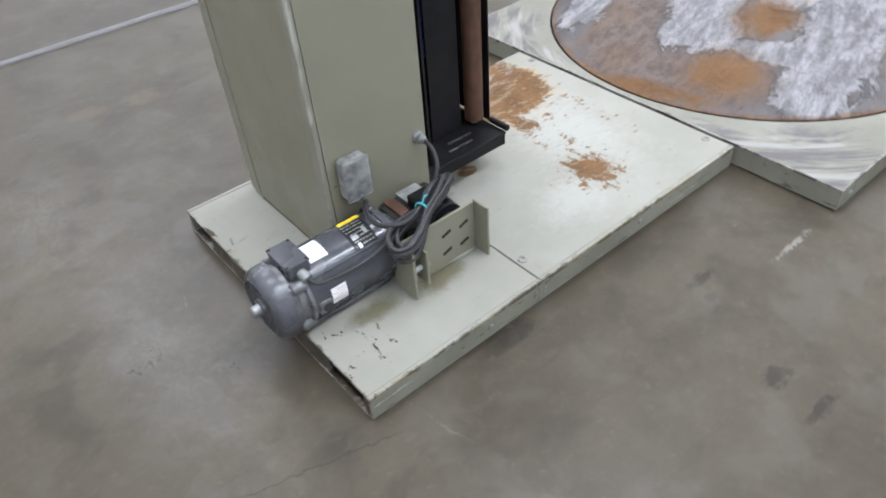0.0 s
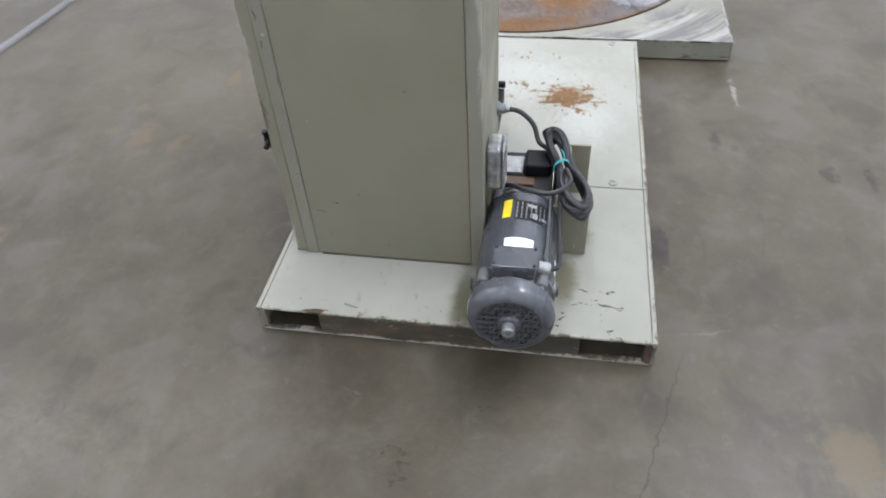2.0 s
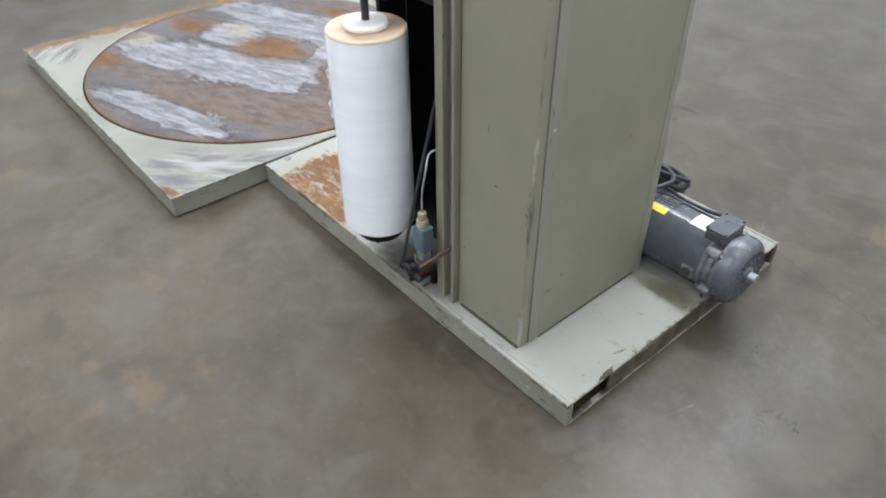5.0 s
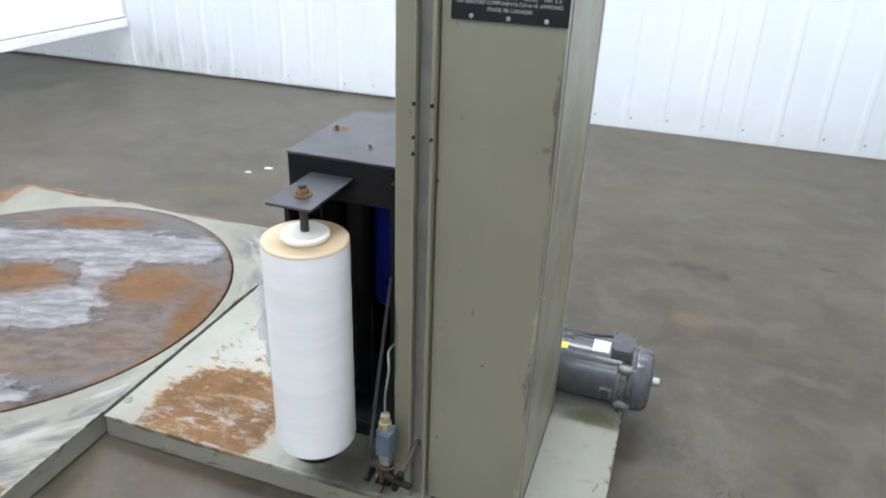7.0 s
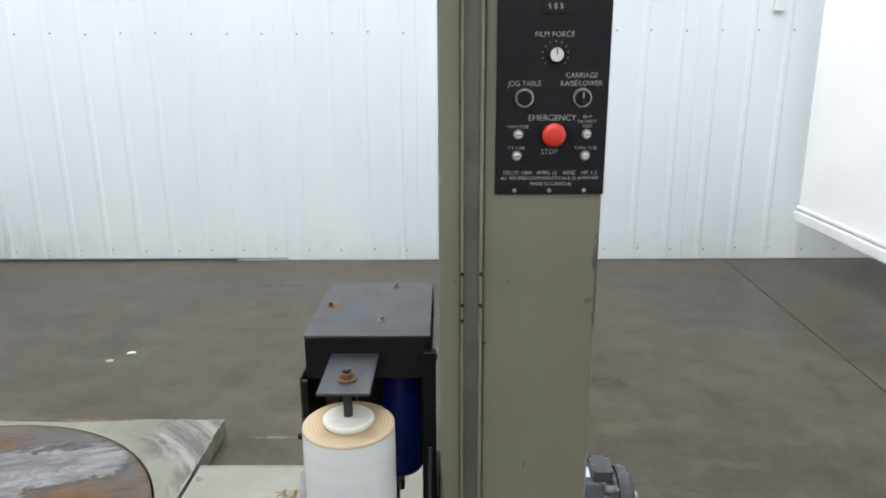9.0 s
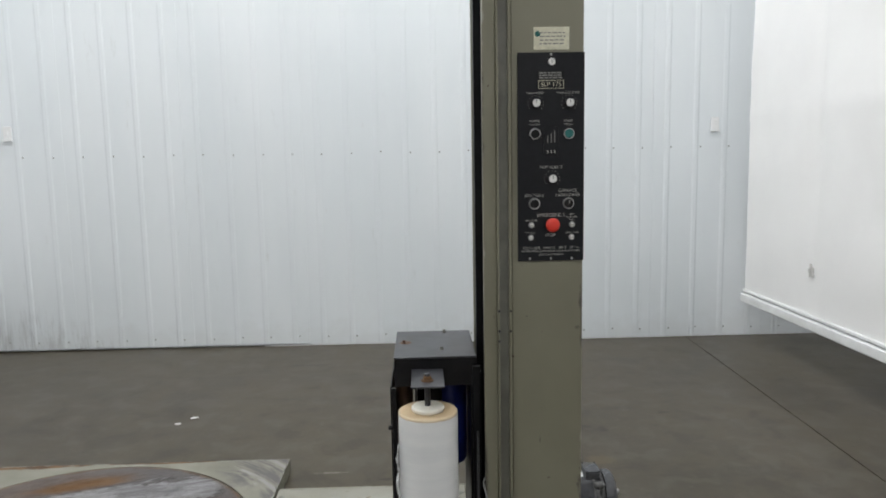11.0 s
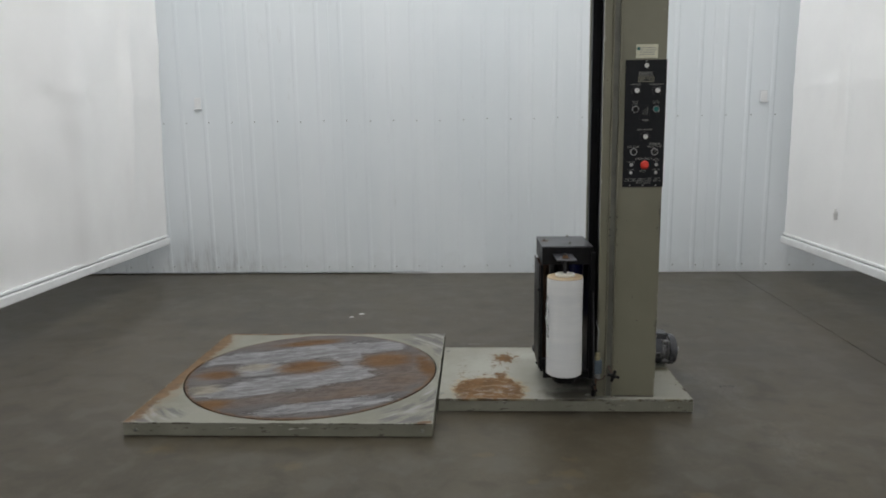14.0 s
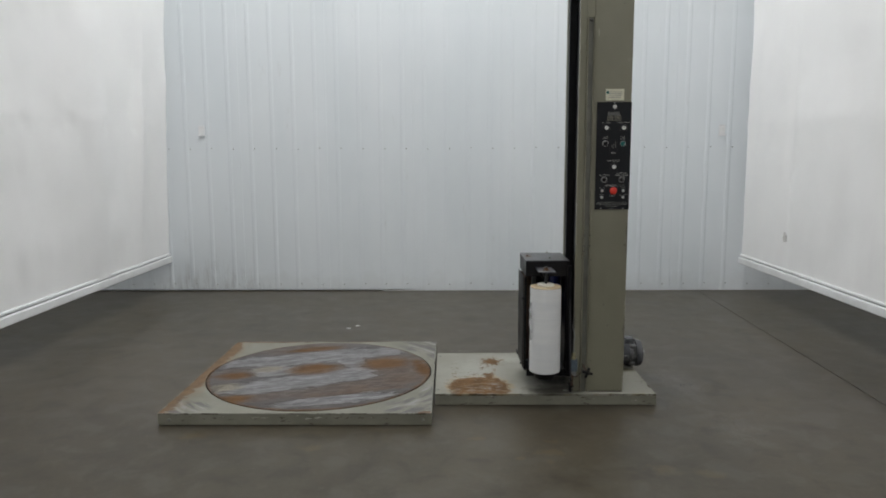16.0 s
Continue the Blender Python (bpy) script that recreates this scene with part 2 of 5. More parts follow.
def skirt_paint(name="skirt_enamel", foul=0.0):
    """Khaki enamel on the platform edges, with rust and black scrapes; foul adds grime."""
    m = Mat(name)
    base = m.mix(m.step(m.noise(4, 5), 0.3, 0.7), (0.168, 0.164, 0.128), (0.222, 0.216, 0.174))
    a = m.noise(16, 7, 0.75, stretch=(0.6, 0.6, 2.2))
    base = m.mix(m.step(a, 0.58, 0.63, 0, 0.85), base, (0.06, 0.05, 0.035))
    b = m.noise(11, 7, 0.75, stretch=(0.7, 0.7, 2), at=(4, 4, 4))
    base = m.mix(m.step(b, 0.66 - foul, 0.72 - foul, 0, 0.85), base, m.mix(m.step(a, 0.36, 0.52), (0.085, 0.052, 0.027), (0.035, 0.028, 0.02)))
    c = m.noise(20, 5, 0.7, stretch=(0.4, 0.4, 3), at=(9, 1, 4))
    base = m.mix(m.step(c, 0.65, 0.68, 0, 0.8), base, (0.5, 0.49, 0.44))
    if foul:
        low = m.math("MULTIPLY_ADD", m.noise(14, 6, 0.75, stretch=(1, 1, 0.2), at=(3, 1, 1)), 0.05, m.math("MULTIPLY", m.axis(2), -1.0))
        base = m.mix(m.step(low, 0.014, 0.02, 0, 0.8), base, (0.42, 0.4, 0.35))
    m.bump(m.noise(40, 5), 0.25, 0.003)
    return m.done(base, 0.48, 0.0, **{"Specular IOR Level": 0.3})


# patches on the disc, along and across its worn sweeps, from the disc's middle
DISC_RUST = [(-0.03, 0.07, 0.22, 0.15), (0.44, 0.05, 0.21, 0.18), (-0.52, 0.07, 0.16, 0.085), (0.04, 0.53, 0.27, 0.075), (0.63, -0.13, 0.07, 0.30),
             (-0.56, -0.37, 0.16, 0.09)]
DISC_MAUVE = [(0.05, -0.36, 0.72, 0.14), (0.45, -0.25, 0.3, 0.22), (-0.52, 0.17, 0.18, 0.10), (-0.12, 0.56, 0.46, 0.11), (0.42, 0.06, 0.30, 0.22),
              (-0.42, -0.38, 0.3, 0.1)]
DISC_WHITE = [(-0.04, 0.33, 0.68, 0.15), (-0.22, -0.17, 0.46, 0.15), (0.14, -0.12, 0.20, 0.16), (0.02, -0.55, 0.40, 0.075), (-0.28, 0.1, 0.16, 0.12),
              (0.22, 0.16, 0.10, 0.14), (0.40, 0.32, 0.24, 0.12)]


def disc_skin():
    """Turntable steel: rust, mauve oxide and flaking pale paint in long slanting sweeps."""
    m = Mat("worn_turntable_steel")
    turn = m.t.nodes.new("ShaderNodeVectorRotate")
    turn.rotation_type = "Z_AXIS"
    turn.inputs["Angle"].default_value = math.radians(-18)
    m.put(turn.inputs["Vector"], m.vec("SUBTRACT", m.pos, (-0.722, 0.42, 0.0)))
    m.pos = turn.outputs[0]
    rag = m.noise(6, 9, 0.68, stretch=(0.5, 1.25, 1), warp=0.5)
    crisp = m.noise(9, 10, 0.78, stretch=(0.5, 1.3, 1), at=(2, 4, 0), warp=0.8)
    fine = m.noise(24, 8, 0.75, stretch=(0.55, 1.3, 1), at=(3, 1, 0), warp=0.3)
    grit = m.noise(95, 4, 0.7, at=(1, 1, 0))
    base = m.mix(m.step(rag, 0.35, 0.62), (0.072, 0.064, 0.062), (0.118, 0.110, 0.109))
    mv = m.blobs(DISC_MAUVE, rag, 0.9, 0.5)
    base = m.mix(m.math("MULTIPLY", mv, 0.92), base, m.mix(m.step(fine, 0.38, 0.62), (0.074, 0.053, 0.042), (0.128, 0.102, 0.091)))
    # pale paint left in sheets with sharp broken edges
    sheet = m.field(DISC_WHITE, crisp, 1.35)
    wh = m.step(sheet, -0.02, 0.14)
    tone = m.mix(m.step(m.noise(17, 8, 0.75, stretch=(0.35, 1.5, 1), at=(1, 9, 0), warp=0.4), 0.36, 0.60), (0.115, 0.112, 0.118), (0.27, 0.268, 0.276))
    base = m.mix(m.math("MULTIPLY", wh, m.step(m.math("MULTIPLY_ADD", fine, 0.6, m.math("MULTIPLY", rag, 0.4)), 0.36, 0.56, 0.15, 0.95)), base, tone)
    lip = m.math("MULTIPLY", m.step(m.math("ABSOLUTE", m.math("ADD", sheet, 0.03)), 0.07, 0.01), m.step(fine, 0.40, 0.52))
    base = m.mix(m.math("MULTIPLY", lip, 0.75), base, (0.030, 0.025, 0.023))
    crest = m.math("MULTIPLY", m.step(m.math("ABSOLUTE", m.math("SUBTRACT", sheet, 0.14)), 0.09, 0.02), m.step(rag, 0.42, 0.56))
    base = m.mix(m.math("MULTIPLY", m.math("MULTIPLY", crest, m.step(fine, 0.42, 0.58)), 0.6), base, (0.30, 0.30, 0.302))
    ylw = m.blobs([(-0.31, 0.15, 0.13, 0.08), (-0.57, -0.14, 0.14, 0.10), (-0.37, 0.64, 0.22, 0.05), (-0.14, 0.70, 0.22, 0.03)], crisp, 1.2, 0.7)
    base = m.mix(m.math("MULTIPLY", ylw, m.step(fine, 0.36, 0.58, 0.35, 0.72)), base, (0.27, 0.235, 0.165))
    tan = m.blobs([(0.15, -0.38, 0.13, 0.06), (-0.1, -0.46, 0.12, 0.06), (0.45, -0.30, 0.16, 0.12), (0.2, -0.45, 0.4, 0.05)], fine, 1.4, 0.8)
    base = m.mix(m.math("MULTIPLY", tan, 0.3), base, (0.130, 0.076, 0.036))
    r = m.blobs(DISC_RUST, crisp, 1.0, 0.75)
    base = m.mix(m.math("MULTIPLY", r, m.step(fine, 0.32, 0.5, 0.7, 0.97)), base, m.mix(0.3, rusty(m, 7, 9), (0.160, 0.088, 0.038)))
    stain = m.blobs(DISC_RUST, fine, 1.5, 0.6)
    base = m.mix(m.math("MULTIPLY", stain, 0.4), base, (0.125, 0.066, 0.028))
    d = m.vec("LENGTH", m.vec("MULTIPLY", m.pos, (1, 1, 0)))
    rim = m.step(m.math("MULTIPLY_ADD", crisp, 0.08, d), 0.705, 0.735)
    base = m.mix(m.math("MULTIPLY", rim, 0.75), base, rusty(m, 2, 20))
    nick = m.step(m.noise(30, 6, 0.8, stretch=(0.5, 1.6, 1), at=(2, 6, 0), warp=0.5), 0.63, 0.665)
    base = m.mix(m.math("MULTIPLY", nick, 0.85), base, (0.030, 0.022, 0.018))
    split = m.step(m.math("ABSOLUTE", m.math("SUBTRACT", m.noise(9, 5, 0.7, stretch=(0.6, 1.5, 1), at=(8, 3, 0), warp=1.4), 0.5)), 0.010, 0.003)
    base = m.mix(m.math("MULTIPLY", m.math("MULTIPLY", split, wh), m.step(rag, 0.45, 0.55, 0.0, 0.75)), base, (0.042, 0.034, 0.031))
    base = m.mix(m.step(d, 0.7235, 0.7265, 0, 0.8), base, (0.035, 0.024, 0.017))
    m.bump(m.math("ADD", m.math("ADD", fine, m.math("MULTIPLY", grit, 0.3)), m.math("MULTIPLY", wh, 1.2)), 0.6, 0.005)
    return m.done(base, m.math("MULTIPLY_ADD", r, 0.25, m.step(rag, 0.35, 0.65, 0.36, 0.6)), 0.0, **{"Specular IOR Level": 0.16})


def deck_skin():
    """Turntable base plate: pale paint with a rusted long edge and dark curved drag marks in the corners."""
    m = Mat("turntable_deck_paint")
    base = m.mix(m.step(m.noise(4, 5), 0.3, 0.7), (0.178, 0.174, 0.140), (0.232, 0.227, 0.192))
    arcs = m.polar(-0.722, 0.42, 2.2, 19.0)
    hair = m.polar(-0.722, 0.42, 5.0, 120.0)
    grey = m.blobs([(-0.06, -0.20, 0.26, 0.20), (-0.06, 1.06, 0.26, 0.20), (-1.36, -0.22, 0.16, 0.12), (-0.04, 0.0, 0.06, 0.2),
                    (-0.03, 0.9, 0.05, 0.22)], m.noise(7, 6, 0.7), 0.8, 0.5)
    smear = m.math("MULTIPLY", grey, m.step(arcs, 0.46, 0.56))
    base = m.mix(m.math("MULTIPLY", smear, 0.85), base, (0.098, 0.090, 0.096))
    base = m.mix(m.math("MULTIPLY", grey, m.step(arcs, 0.47, 0.38, 0.0, 0.7)), base, (0.29, 0.287, 0.285))
    base = m.mix(m.math("MULTIPLY", grey, m.step(hair, 0.60, 0.68, 0.0, 0.45)), base, (0.34, 0.335, 0.33))
    rag = m.noise(15, 9, 0.8, stretch=(0.7, 1.1, 1), at=(5, 2, 0), warp=0.6)
    edge = m.blobs([(-1.475, 0.45, 0.085, 1.1), (-1.2, 1.16, 0.35, 0.04), (-1.46, 0.9, 0.08, 0.3), (-0.6, 1.16, 0.3, 0.02), (-0.02, -0.3, 0.07, 0.025)], rag, 0.95, 0.25)
    base = m.mix(m.math("MULTIPLY", edge, 0.95), base, rusty(m, 5))
    tint = m.blobs([(-1.44, 0.45, 0.12, 1.1)], m.noise(22, 8, 0.8, at=(1, 8, 0)), 1.6, 0.6)
    base = m.mix(m.math("MULTIPLY", tint, 0.35), base, (0.20, 0.125, 0.058))
    # chipped and dirty outer edges
    ex = m.math("MINIMUM", m.math("ADD", m.axis(0), 1.470), m.math("SUBTRACT", -0.002, m.axis(0)))
    ey = m.math("MINIMUM", m.math("ADD", m.axis(1), 0.308), m.math("SUBTRACT", 1.158, m.axis(1)))
    near = m.math("MULTIPLY", m.math("MINIMUM", ex, ey), -1.0)
    chip = m.noise(17, 7, 0.75, at=(2, 5, 0))
    gr = m.step(m.math("MULTIPLY_ADD", chip, 0.042, near), 0.016, 0.021)
    base = m.mix(m.math("MULTIPLY", gr, 0.85), base, m.mix(m.step(arcs, 0.42, 0.56), (0.05, 0.04, 0.03), (0.3, 0.295, 0.26)))
    s = m.noise(30, 6, 0.75, stretch=(0.4, 1.4, 1), at=(0, 3, 0))
    base = m.mix(m.step(s, 0.68, 0.71, 0, 0.7), base, (0.12, 0.09, 0.06))
    m.bump(m.math("MULTIPLY_ADD", arcs, 0.6, m.noise(70, 5)), 0.2, 0.002)
    return m.done(base, 0.5, 0.0, **{"Specular IOR Level": 0.2})


def concrete():
    """Sealed warehouse slab, mottled, scuffed and stained."""
    m = Mat("sealed_concrete")
    big = m.noise(0.9, 6, 0.65, warp=0.6)
    mid = m.noise(4.5, 7, 0.7, at=(3, 5, 0), warp=0.3)
    fine = m.noise(60, 5, 0.7)
    c = m.mix(m.step(big, 0.3, 0.7), (0.062, 0.053, 0.0385), (0.096, 0.084, 0.062))
    c = m.mix(m.math("MULTIPLY", m.step(mid, 0.46, 0.78), 0.5), c, (0.105, 0.093, 0.071))
    c = m.mix(m.math("MULTIPLY", m.step(mid, 0.55, 0.18), 0.6), c, (0.037, 0.0315, 0.0245))
    c = m.mix(m.math("MULTIPLY", m.step(fine, 0.35, 0.7), 0.25), c, (0.058, 0.053, 0.047))
    rag = m.noise(11, 7, 0.7, at=(7, 0, 0))
    ochre = m.blobs([(1.08, -0.84, 0.10, 0.07), (1.28, -0.88, 0.09, 0.06), (-0.6, -0.6, 0.08, 0.05), (0.61, -0.52, 0.045, 0.04), (0.58, -0.65, 0.09, 0.045), (0.43, -0.72, 0.03, 0.03), (0.57, -0.75, 0.025, 0.03), (0.23, -0.48, 0.06, 0.03),
                     (-1.23, -0.45, 0.1, 0.06), (1.45, 1.2, 0.1, 0.08)], m.noise(17, 8, 0.8, at=(7, 4, 0)), 1.5, 0.6)
    c = m.mix(m.math("MULTIPLY", ochre, 0.34), c, (0.17, 0.125, 0.062))
    # floor stains, with contact shade painted along the base edges and under the motor
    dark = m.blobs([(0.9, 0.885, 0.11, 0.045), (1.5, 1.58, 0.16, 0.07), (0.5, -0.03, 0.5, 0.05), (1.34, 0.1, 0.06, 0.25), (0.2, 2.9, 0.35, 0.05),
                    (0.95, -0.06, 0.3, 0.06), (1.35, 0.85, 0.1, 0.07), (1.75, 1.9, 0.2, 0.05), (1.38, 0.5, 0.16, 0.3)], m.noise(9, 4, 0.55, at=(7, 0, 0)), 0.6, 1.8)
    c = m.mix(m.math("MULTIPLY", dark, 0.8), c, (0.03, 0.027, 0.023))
    # a stain behind the base; the front spots paint in its contact shade
    stain_and_shade = m.blobs([(0.92, 0.88, 0.10, 0.035), (1.33, 0.03, 0.05, 0.05), (1.02, -0.02, 0.16, 0.03)], m.noise(9, 4, 0.5, at=(3, 3, 0)), 0.7, 0.3)
    c = m.mix(m.math("MULTIPLY", stain_and_shade, 0.45), c, (0.022, 0.019, 0.015))
    tan = m.noise(2.2, 7, 0.75, at=(5, 9, 0), warp=0.8)
    c = m.mix(m.step(tan, 0.5, 0.75, 0, 0.16), c, (0.115, 0.088, 0.060))
    smear = m.blobs([(0.462, 1.066, 0.055, 0.020), (0.49, 1.118, 0.02, 0.015), (0.585, 1.341, 0.045, 0.03), (0.60, 1.446, 0.06, 0.016), (0.90, 0.885, 0.06, 0.035),
                     (1.43, 1.63, 0.12, 0.045), (1.565, 1.59, 0.035, 0.05), (-0.2, 2.94, 0.2, 0.03), (1.97, 1.82, 0.05, 0.02), (0.95, 1.77, 0.05, 0.03)],
                    m.noise(34, 6, 0.72, stretch=(0.7, 1.2, 1), at=(5, 1, 0)), 1.5, 0.6)
    c = m.mix(m.math("MULTIPLY", smear, 0.65), c, (0.022, 0.019, 0.016))
    drag = m.noise(3.2, 6, 0.7, stretch=(0.5, 1.6, 1), at=(11, 4, 0), warp=1.2)
    c = m.mix(m.step(drag, 0.56, 0.72, 0, 0.4), c, (0.034, 0.030, 0.0235))
    mottle = m.noise(14, 5, 0.65, at=(3, 13, 0), warp=0.5)
    c = m.mix(m.step(mottle, 0.5, 0.72, 0, 0.3), c, (0.115, 0.104, 0.086))
    mark = m.blobs([(0.185, 1.150, 0.09, 0.011)], m.noise(40, 6, 0.75, at=(7, 0, 0)), 2.2, 0.8)
    c = m.mix(m.math("MULTIPLY", mark, 0.6), c, (0.3, 0.3, 0.295))
    dust = m.noise(26, 6, 0.7, at=(1, 2, 0))
    c = m.mix(m.step(dust, 0.56, 0.7, 0, 0.25), c, (0.135, 0.13, 0.121))
    scuff = m.noise(8, 4, 0.6, stretch=(1.5, 0.5, 1), at=(2, 8, 0), warp=0.5)
    c = m.mix(m.step(scuff, 0.6, 0.85, 0, 0.35), c, (0.055, 0.05, 0.045))
    scr = m.noise(15, 6, 0.75, stretch=(0.35, 1.3, 1), at=(6, 3, 0), warp=0.8)
    c = m.mix(m.step(scr, 0.68, 0.75, 0, 0.3), c, (0.26, 0.255, 0.245))
    # soft cloudy patches, some bluish and some brown
    cloud = m.noise(5.5, 3, 0.5, at=(12, 7, 0), warp=0.4)
    c = m.mix(m.step(cloud, 0.50, 0.66, 0, 0.42), c, (0.112, 0.106, 0.096))
    c = m.mix(m.step(cloud, 0.46, 0.30, 0, 0.5), c, (0.040, 0.0345, 0.027))
    crack = m.stroke((1.225, 0.928), (1.74, 0.772), 0.0028, 0.035, 7)
    c = m.mix(m.math("MULTIPLY", crack, 0.45), c, (0.022, 0.019, 0.016))
    chalk = m.math("MAXIMUM", m.stroke((1.20, 0.86), (1.16, 1.06), 0.004, 0.02), m.stroke((1.392, 0.13), (1.428, 0.285), 0.004, 0.01))
    c = m.mix(m.math("MULTIPLY", chalk, m.step(dust, 0.48, 0.62, 0.03, 0.32)), c, (0.19, 0.182, 0.172))
    m.bump(m.math("MULTIPLY_ADD", mid, 0.6, fine), 0.1, 0.002)
    r = m.step(m.math("ADD", m.math("MULTIPLY", big, 0.5), m.math("MULTIPLY", mid, 0.5)), 0.35, 0.65, 0.30, 0.38)
    # extra gloss laid round the machine's end, where the lamps' glare should show
    glare_grain = m.math("MULTIPLY_ADD", m.noise(26, 9, 0.8, stretch=(1.3, 0.7, 1), at=(4, 6, 0), warp=1.4), 0.7, m.math("MULTIPLY", m.noise(6, 4, 0.6, at=(4, 6, 0), warp=0.5), 0.3))
    glare_zone = m.blobs([(1.52, 0.45, 0.26, 0.62), (1.60, -0.35, 0.24, 0.3)], m.noise(5, 5, 0.6, at=(3, 8, 0)), 0.9, 1.1)
    shine = m.math("MULTIPLY", glare_zone, m.step(glare_grain, 0.44, 0.60, 0.25, 1.0))
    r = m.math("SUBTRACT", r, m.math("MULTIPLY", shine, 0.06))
    c = m.vec("MULTIPLY", c, (0.855, 0.825, 0.765))
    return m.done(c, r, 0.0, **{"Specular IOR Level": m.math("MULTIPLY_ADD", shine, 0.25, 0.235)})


def curtain_skin():
    m = Mat("white_vinyl")
    a = m.noise(1.4, 4)
    c = m.mix(m.step(a, 0.3, 0.7), (0.875, 0.872, 0.872), (0.91, 0.908, 0.906))
    low = m.noise(5, 7, 0.75, at=(2, 2, 2))
    c = m.mix(m.step(low, 0.64, 0.75, 0, 0.12), c, (0.6, 0.56, 0.5))
    m.bump(m.noise(3, 3, 0.5, stretch=(1, 1, 0.35)), 0.25, 0.02)
    return m.done(c, 0.5)


def wall_paint():
    m = Mat("white_sheet_metal")
    c = m.mix(m.step(m.noise(1.1, 4, stretch=(1, 1, 0.3)), 0.3, 0.7), (0.735, 0.785, 0.82), (0.795, 0.835, 0.865))
    c = m.mix(m.step(m.noise(9, 6, 0.7, stretch=(1, 1, 0.25), at=(4, 0, 0)), 0.62, 0.75, 0, 0.25), c, (0.5, 0.5, 0.48))
    c = m.mix(m.step(m.math("MULTIPLY_ADD", m.noise(7, 5), 0.5, m.axis(2)), 0.5, 0.28, 0, 0.16), c, (0.52, 0.52, 0.51))
    high = m.math("MULTIPLY_ADD", m.noise(7, 6, 0.7, stretch=(1, 1, 0.2), at=(6, 2, 0)), 0.7, m.math("ADD", m.axis(2), m.math("MULTIPLY", m.math("ABSOLUTE", m.math("ADD", m.axis(0), 2.4)), 0.55)))
    rub = m.math("MULTIPLY", m.step(high, 0.86, 0.56), m.step(m.noise(20, 7, 0.75, stretch=(1, 1, 0.14), at=(1, 4, 0)), 0.42, 0.66))
    c = m.mix(m.math("MULTIPLY", rub, 0.55), c, (0.40, 0.405, 0.41))
    m.bump(m.noise(2.5, 3), 0.15, 0.01)
    return m.done(c, 0.42)


KHAKI = khaki_paint()
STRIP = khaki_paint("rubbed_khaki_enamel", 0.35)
GROOVE = simple("dull_groove_enamel", (0.150, 0.149, 0.125), 0.5, 0.0, 0.15, 14, 0.1, (0.07, 0.066, 0.052), 0.4)
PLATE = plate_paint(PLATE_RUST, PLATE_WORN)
SKIRT = skirt_paint()
GRIMY = skirt_paint("grimy_enamel", 0.31)
DISC = disc_skin()
DECK = deck_skin()
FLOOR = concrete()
VINYL = curtain_skin()
SHEET = wall_paint()
BLACK = simple("black_enamel", (0.007, 0.007, 0.008), 0.42, 0.0, 0.3, 25, 0.1, (0.03, 0.022, 0.018), 0.25, **{"Specular IOR Level": 0.2})
BLACKTOP = simple("worn_black_sheet", (0.035, 0.036, 0.042), 0.36, 0.2, 0.3, 12, 0.1, (0.14, 0.1, 0.075), 0.4)
# near-black: shade of hollows put into the colour; also the reducer's own black
HOLLOW = simple("shade_and_black_steel", (0.016, 0.014, 0.012), 0.75)
RUSTED = Mat("rusted_steel")
RUSTED.bump(RUSTED.noise(60, 6), 0.5, 0.003)
RUSTED = RUSTED.done(rusty(RUSTED, 1, 30), 0.8)
MOTOR = simple("grey_motor_enamel", (0.064, 0.067, 0.076), 0.2, 0.1, 0.12, 40, 0.12, (0.05, 0.05, 0.05), 0.3)
CAST = simple("oily_cast_grey", (0.135, 0.136, 0.140), 0.3, 0.2, 0.35, 45, 0.3, (0.05, 0.048, 0.045), 0.5)
MOTORLIGHT = simple("cast_grey_enamel", (0.078, 0.081, 0.090), 0.24, 0.1, 0.15, 60, 0.3, (0.05, 0.05, 0.05), 0.35)
CAPS = simple("bright_satin_metal", (0.7, 0.7, 0.68), 0.4, 0.25, 0.06, 60, 0.03, (0.5, 0.5, 0.48), 0.2)
STEEL = simple("bright_steel", (0.55, 0.55, 0.54), 0.28, 0.95, 0.15, 60, 0.1)
GREYBOLT = simple("painted_bolt", (0.2, 0.2, 0.18), 0.5, 0.2, 0.3, 90, 0.3)
DULL = simple("dull_zinc", (0.33, 0.34, 0.34), 0.45, 0.75, 0.2, 40, 0.2)
GALV = simple("scuffed_zinc_box", (0.27, 0.275, 0.27), 0.36, 0.4, 0.4, 38, 0.35, (0.46, 0.46, 0.45), 0.55)
OLDRUST = simple("dark_old_rust", (0.062, 0.040, 0.029), 0.7, 0.0, 0.4, 60, 0.4, (0.12, 0.065, 0.032), 0.5)
RUBBER = simple("black_rubber", (0.017, 0.017, 0.019), 0.5, 0.0, 0.2, 80, 0.15, (0.06, 0.057, 0.055), 0.3)
TEAL = simple("teal_tie", (0.05, 0.42, 0.45), 0.5)
BROWN = simple("brown_roller_rubber", (0.075, 0.036, 0.02), 0.5, 0.0, 0.3, 20, 0.1, (0.16, 0.09, 0.05), 0.5)
BLUE = simple("deep_blue_enamel", (0.012, 0.022, 0.17), 0.3, 0.0, 0.15, 20, 0.05, (0.01, 0.01, 0.03), 0.3)
SWITCHBLUE = simple("grey_blue_switch", (0.085, 0.115, 0.145), 0.5)
CREAM = simple("cream_plastic", (0.82, 0.8, 0.73), 0.45, 0, 0.05)
YELLOWED = simple("yellowed_connector", (0.27, 0.25, 0.15), 0.5)
PANEL = simple("black_panel", (0.008, 0.0085, 0.0105), 0.38, 0, 0.15, 60, 0.04, (0.02, 0.02, 0.024), 0.2, **{"Specular IOR Level": 0.25})
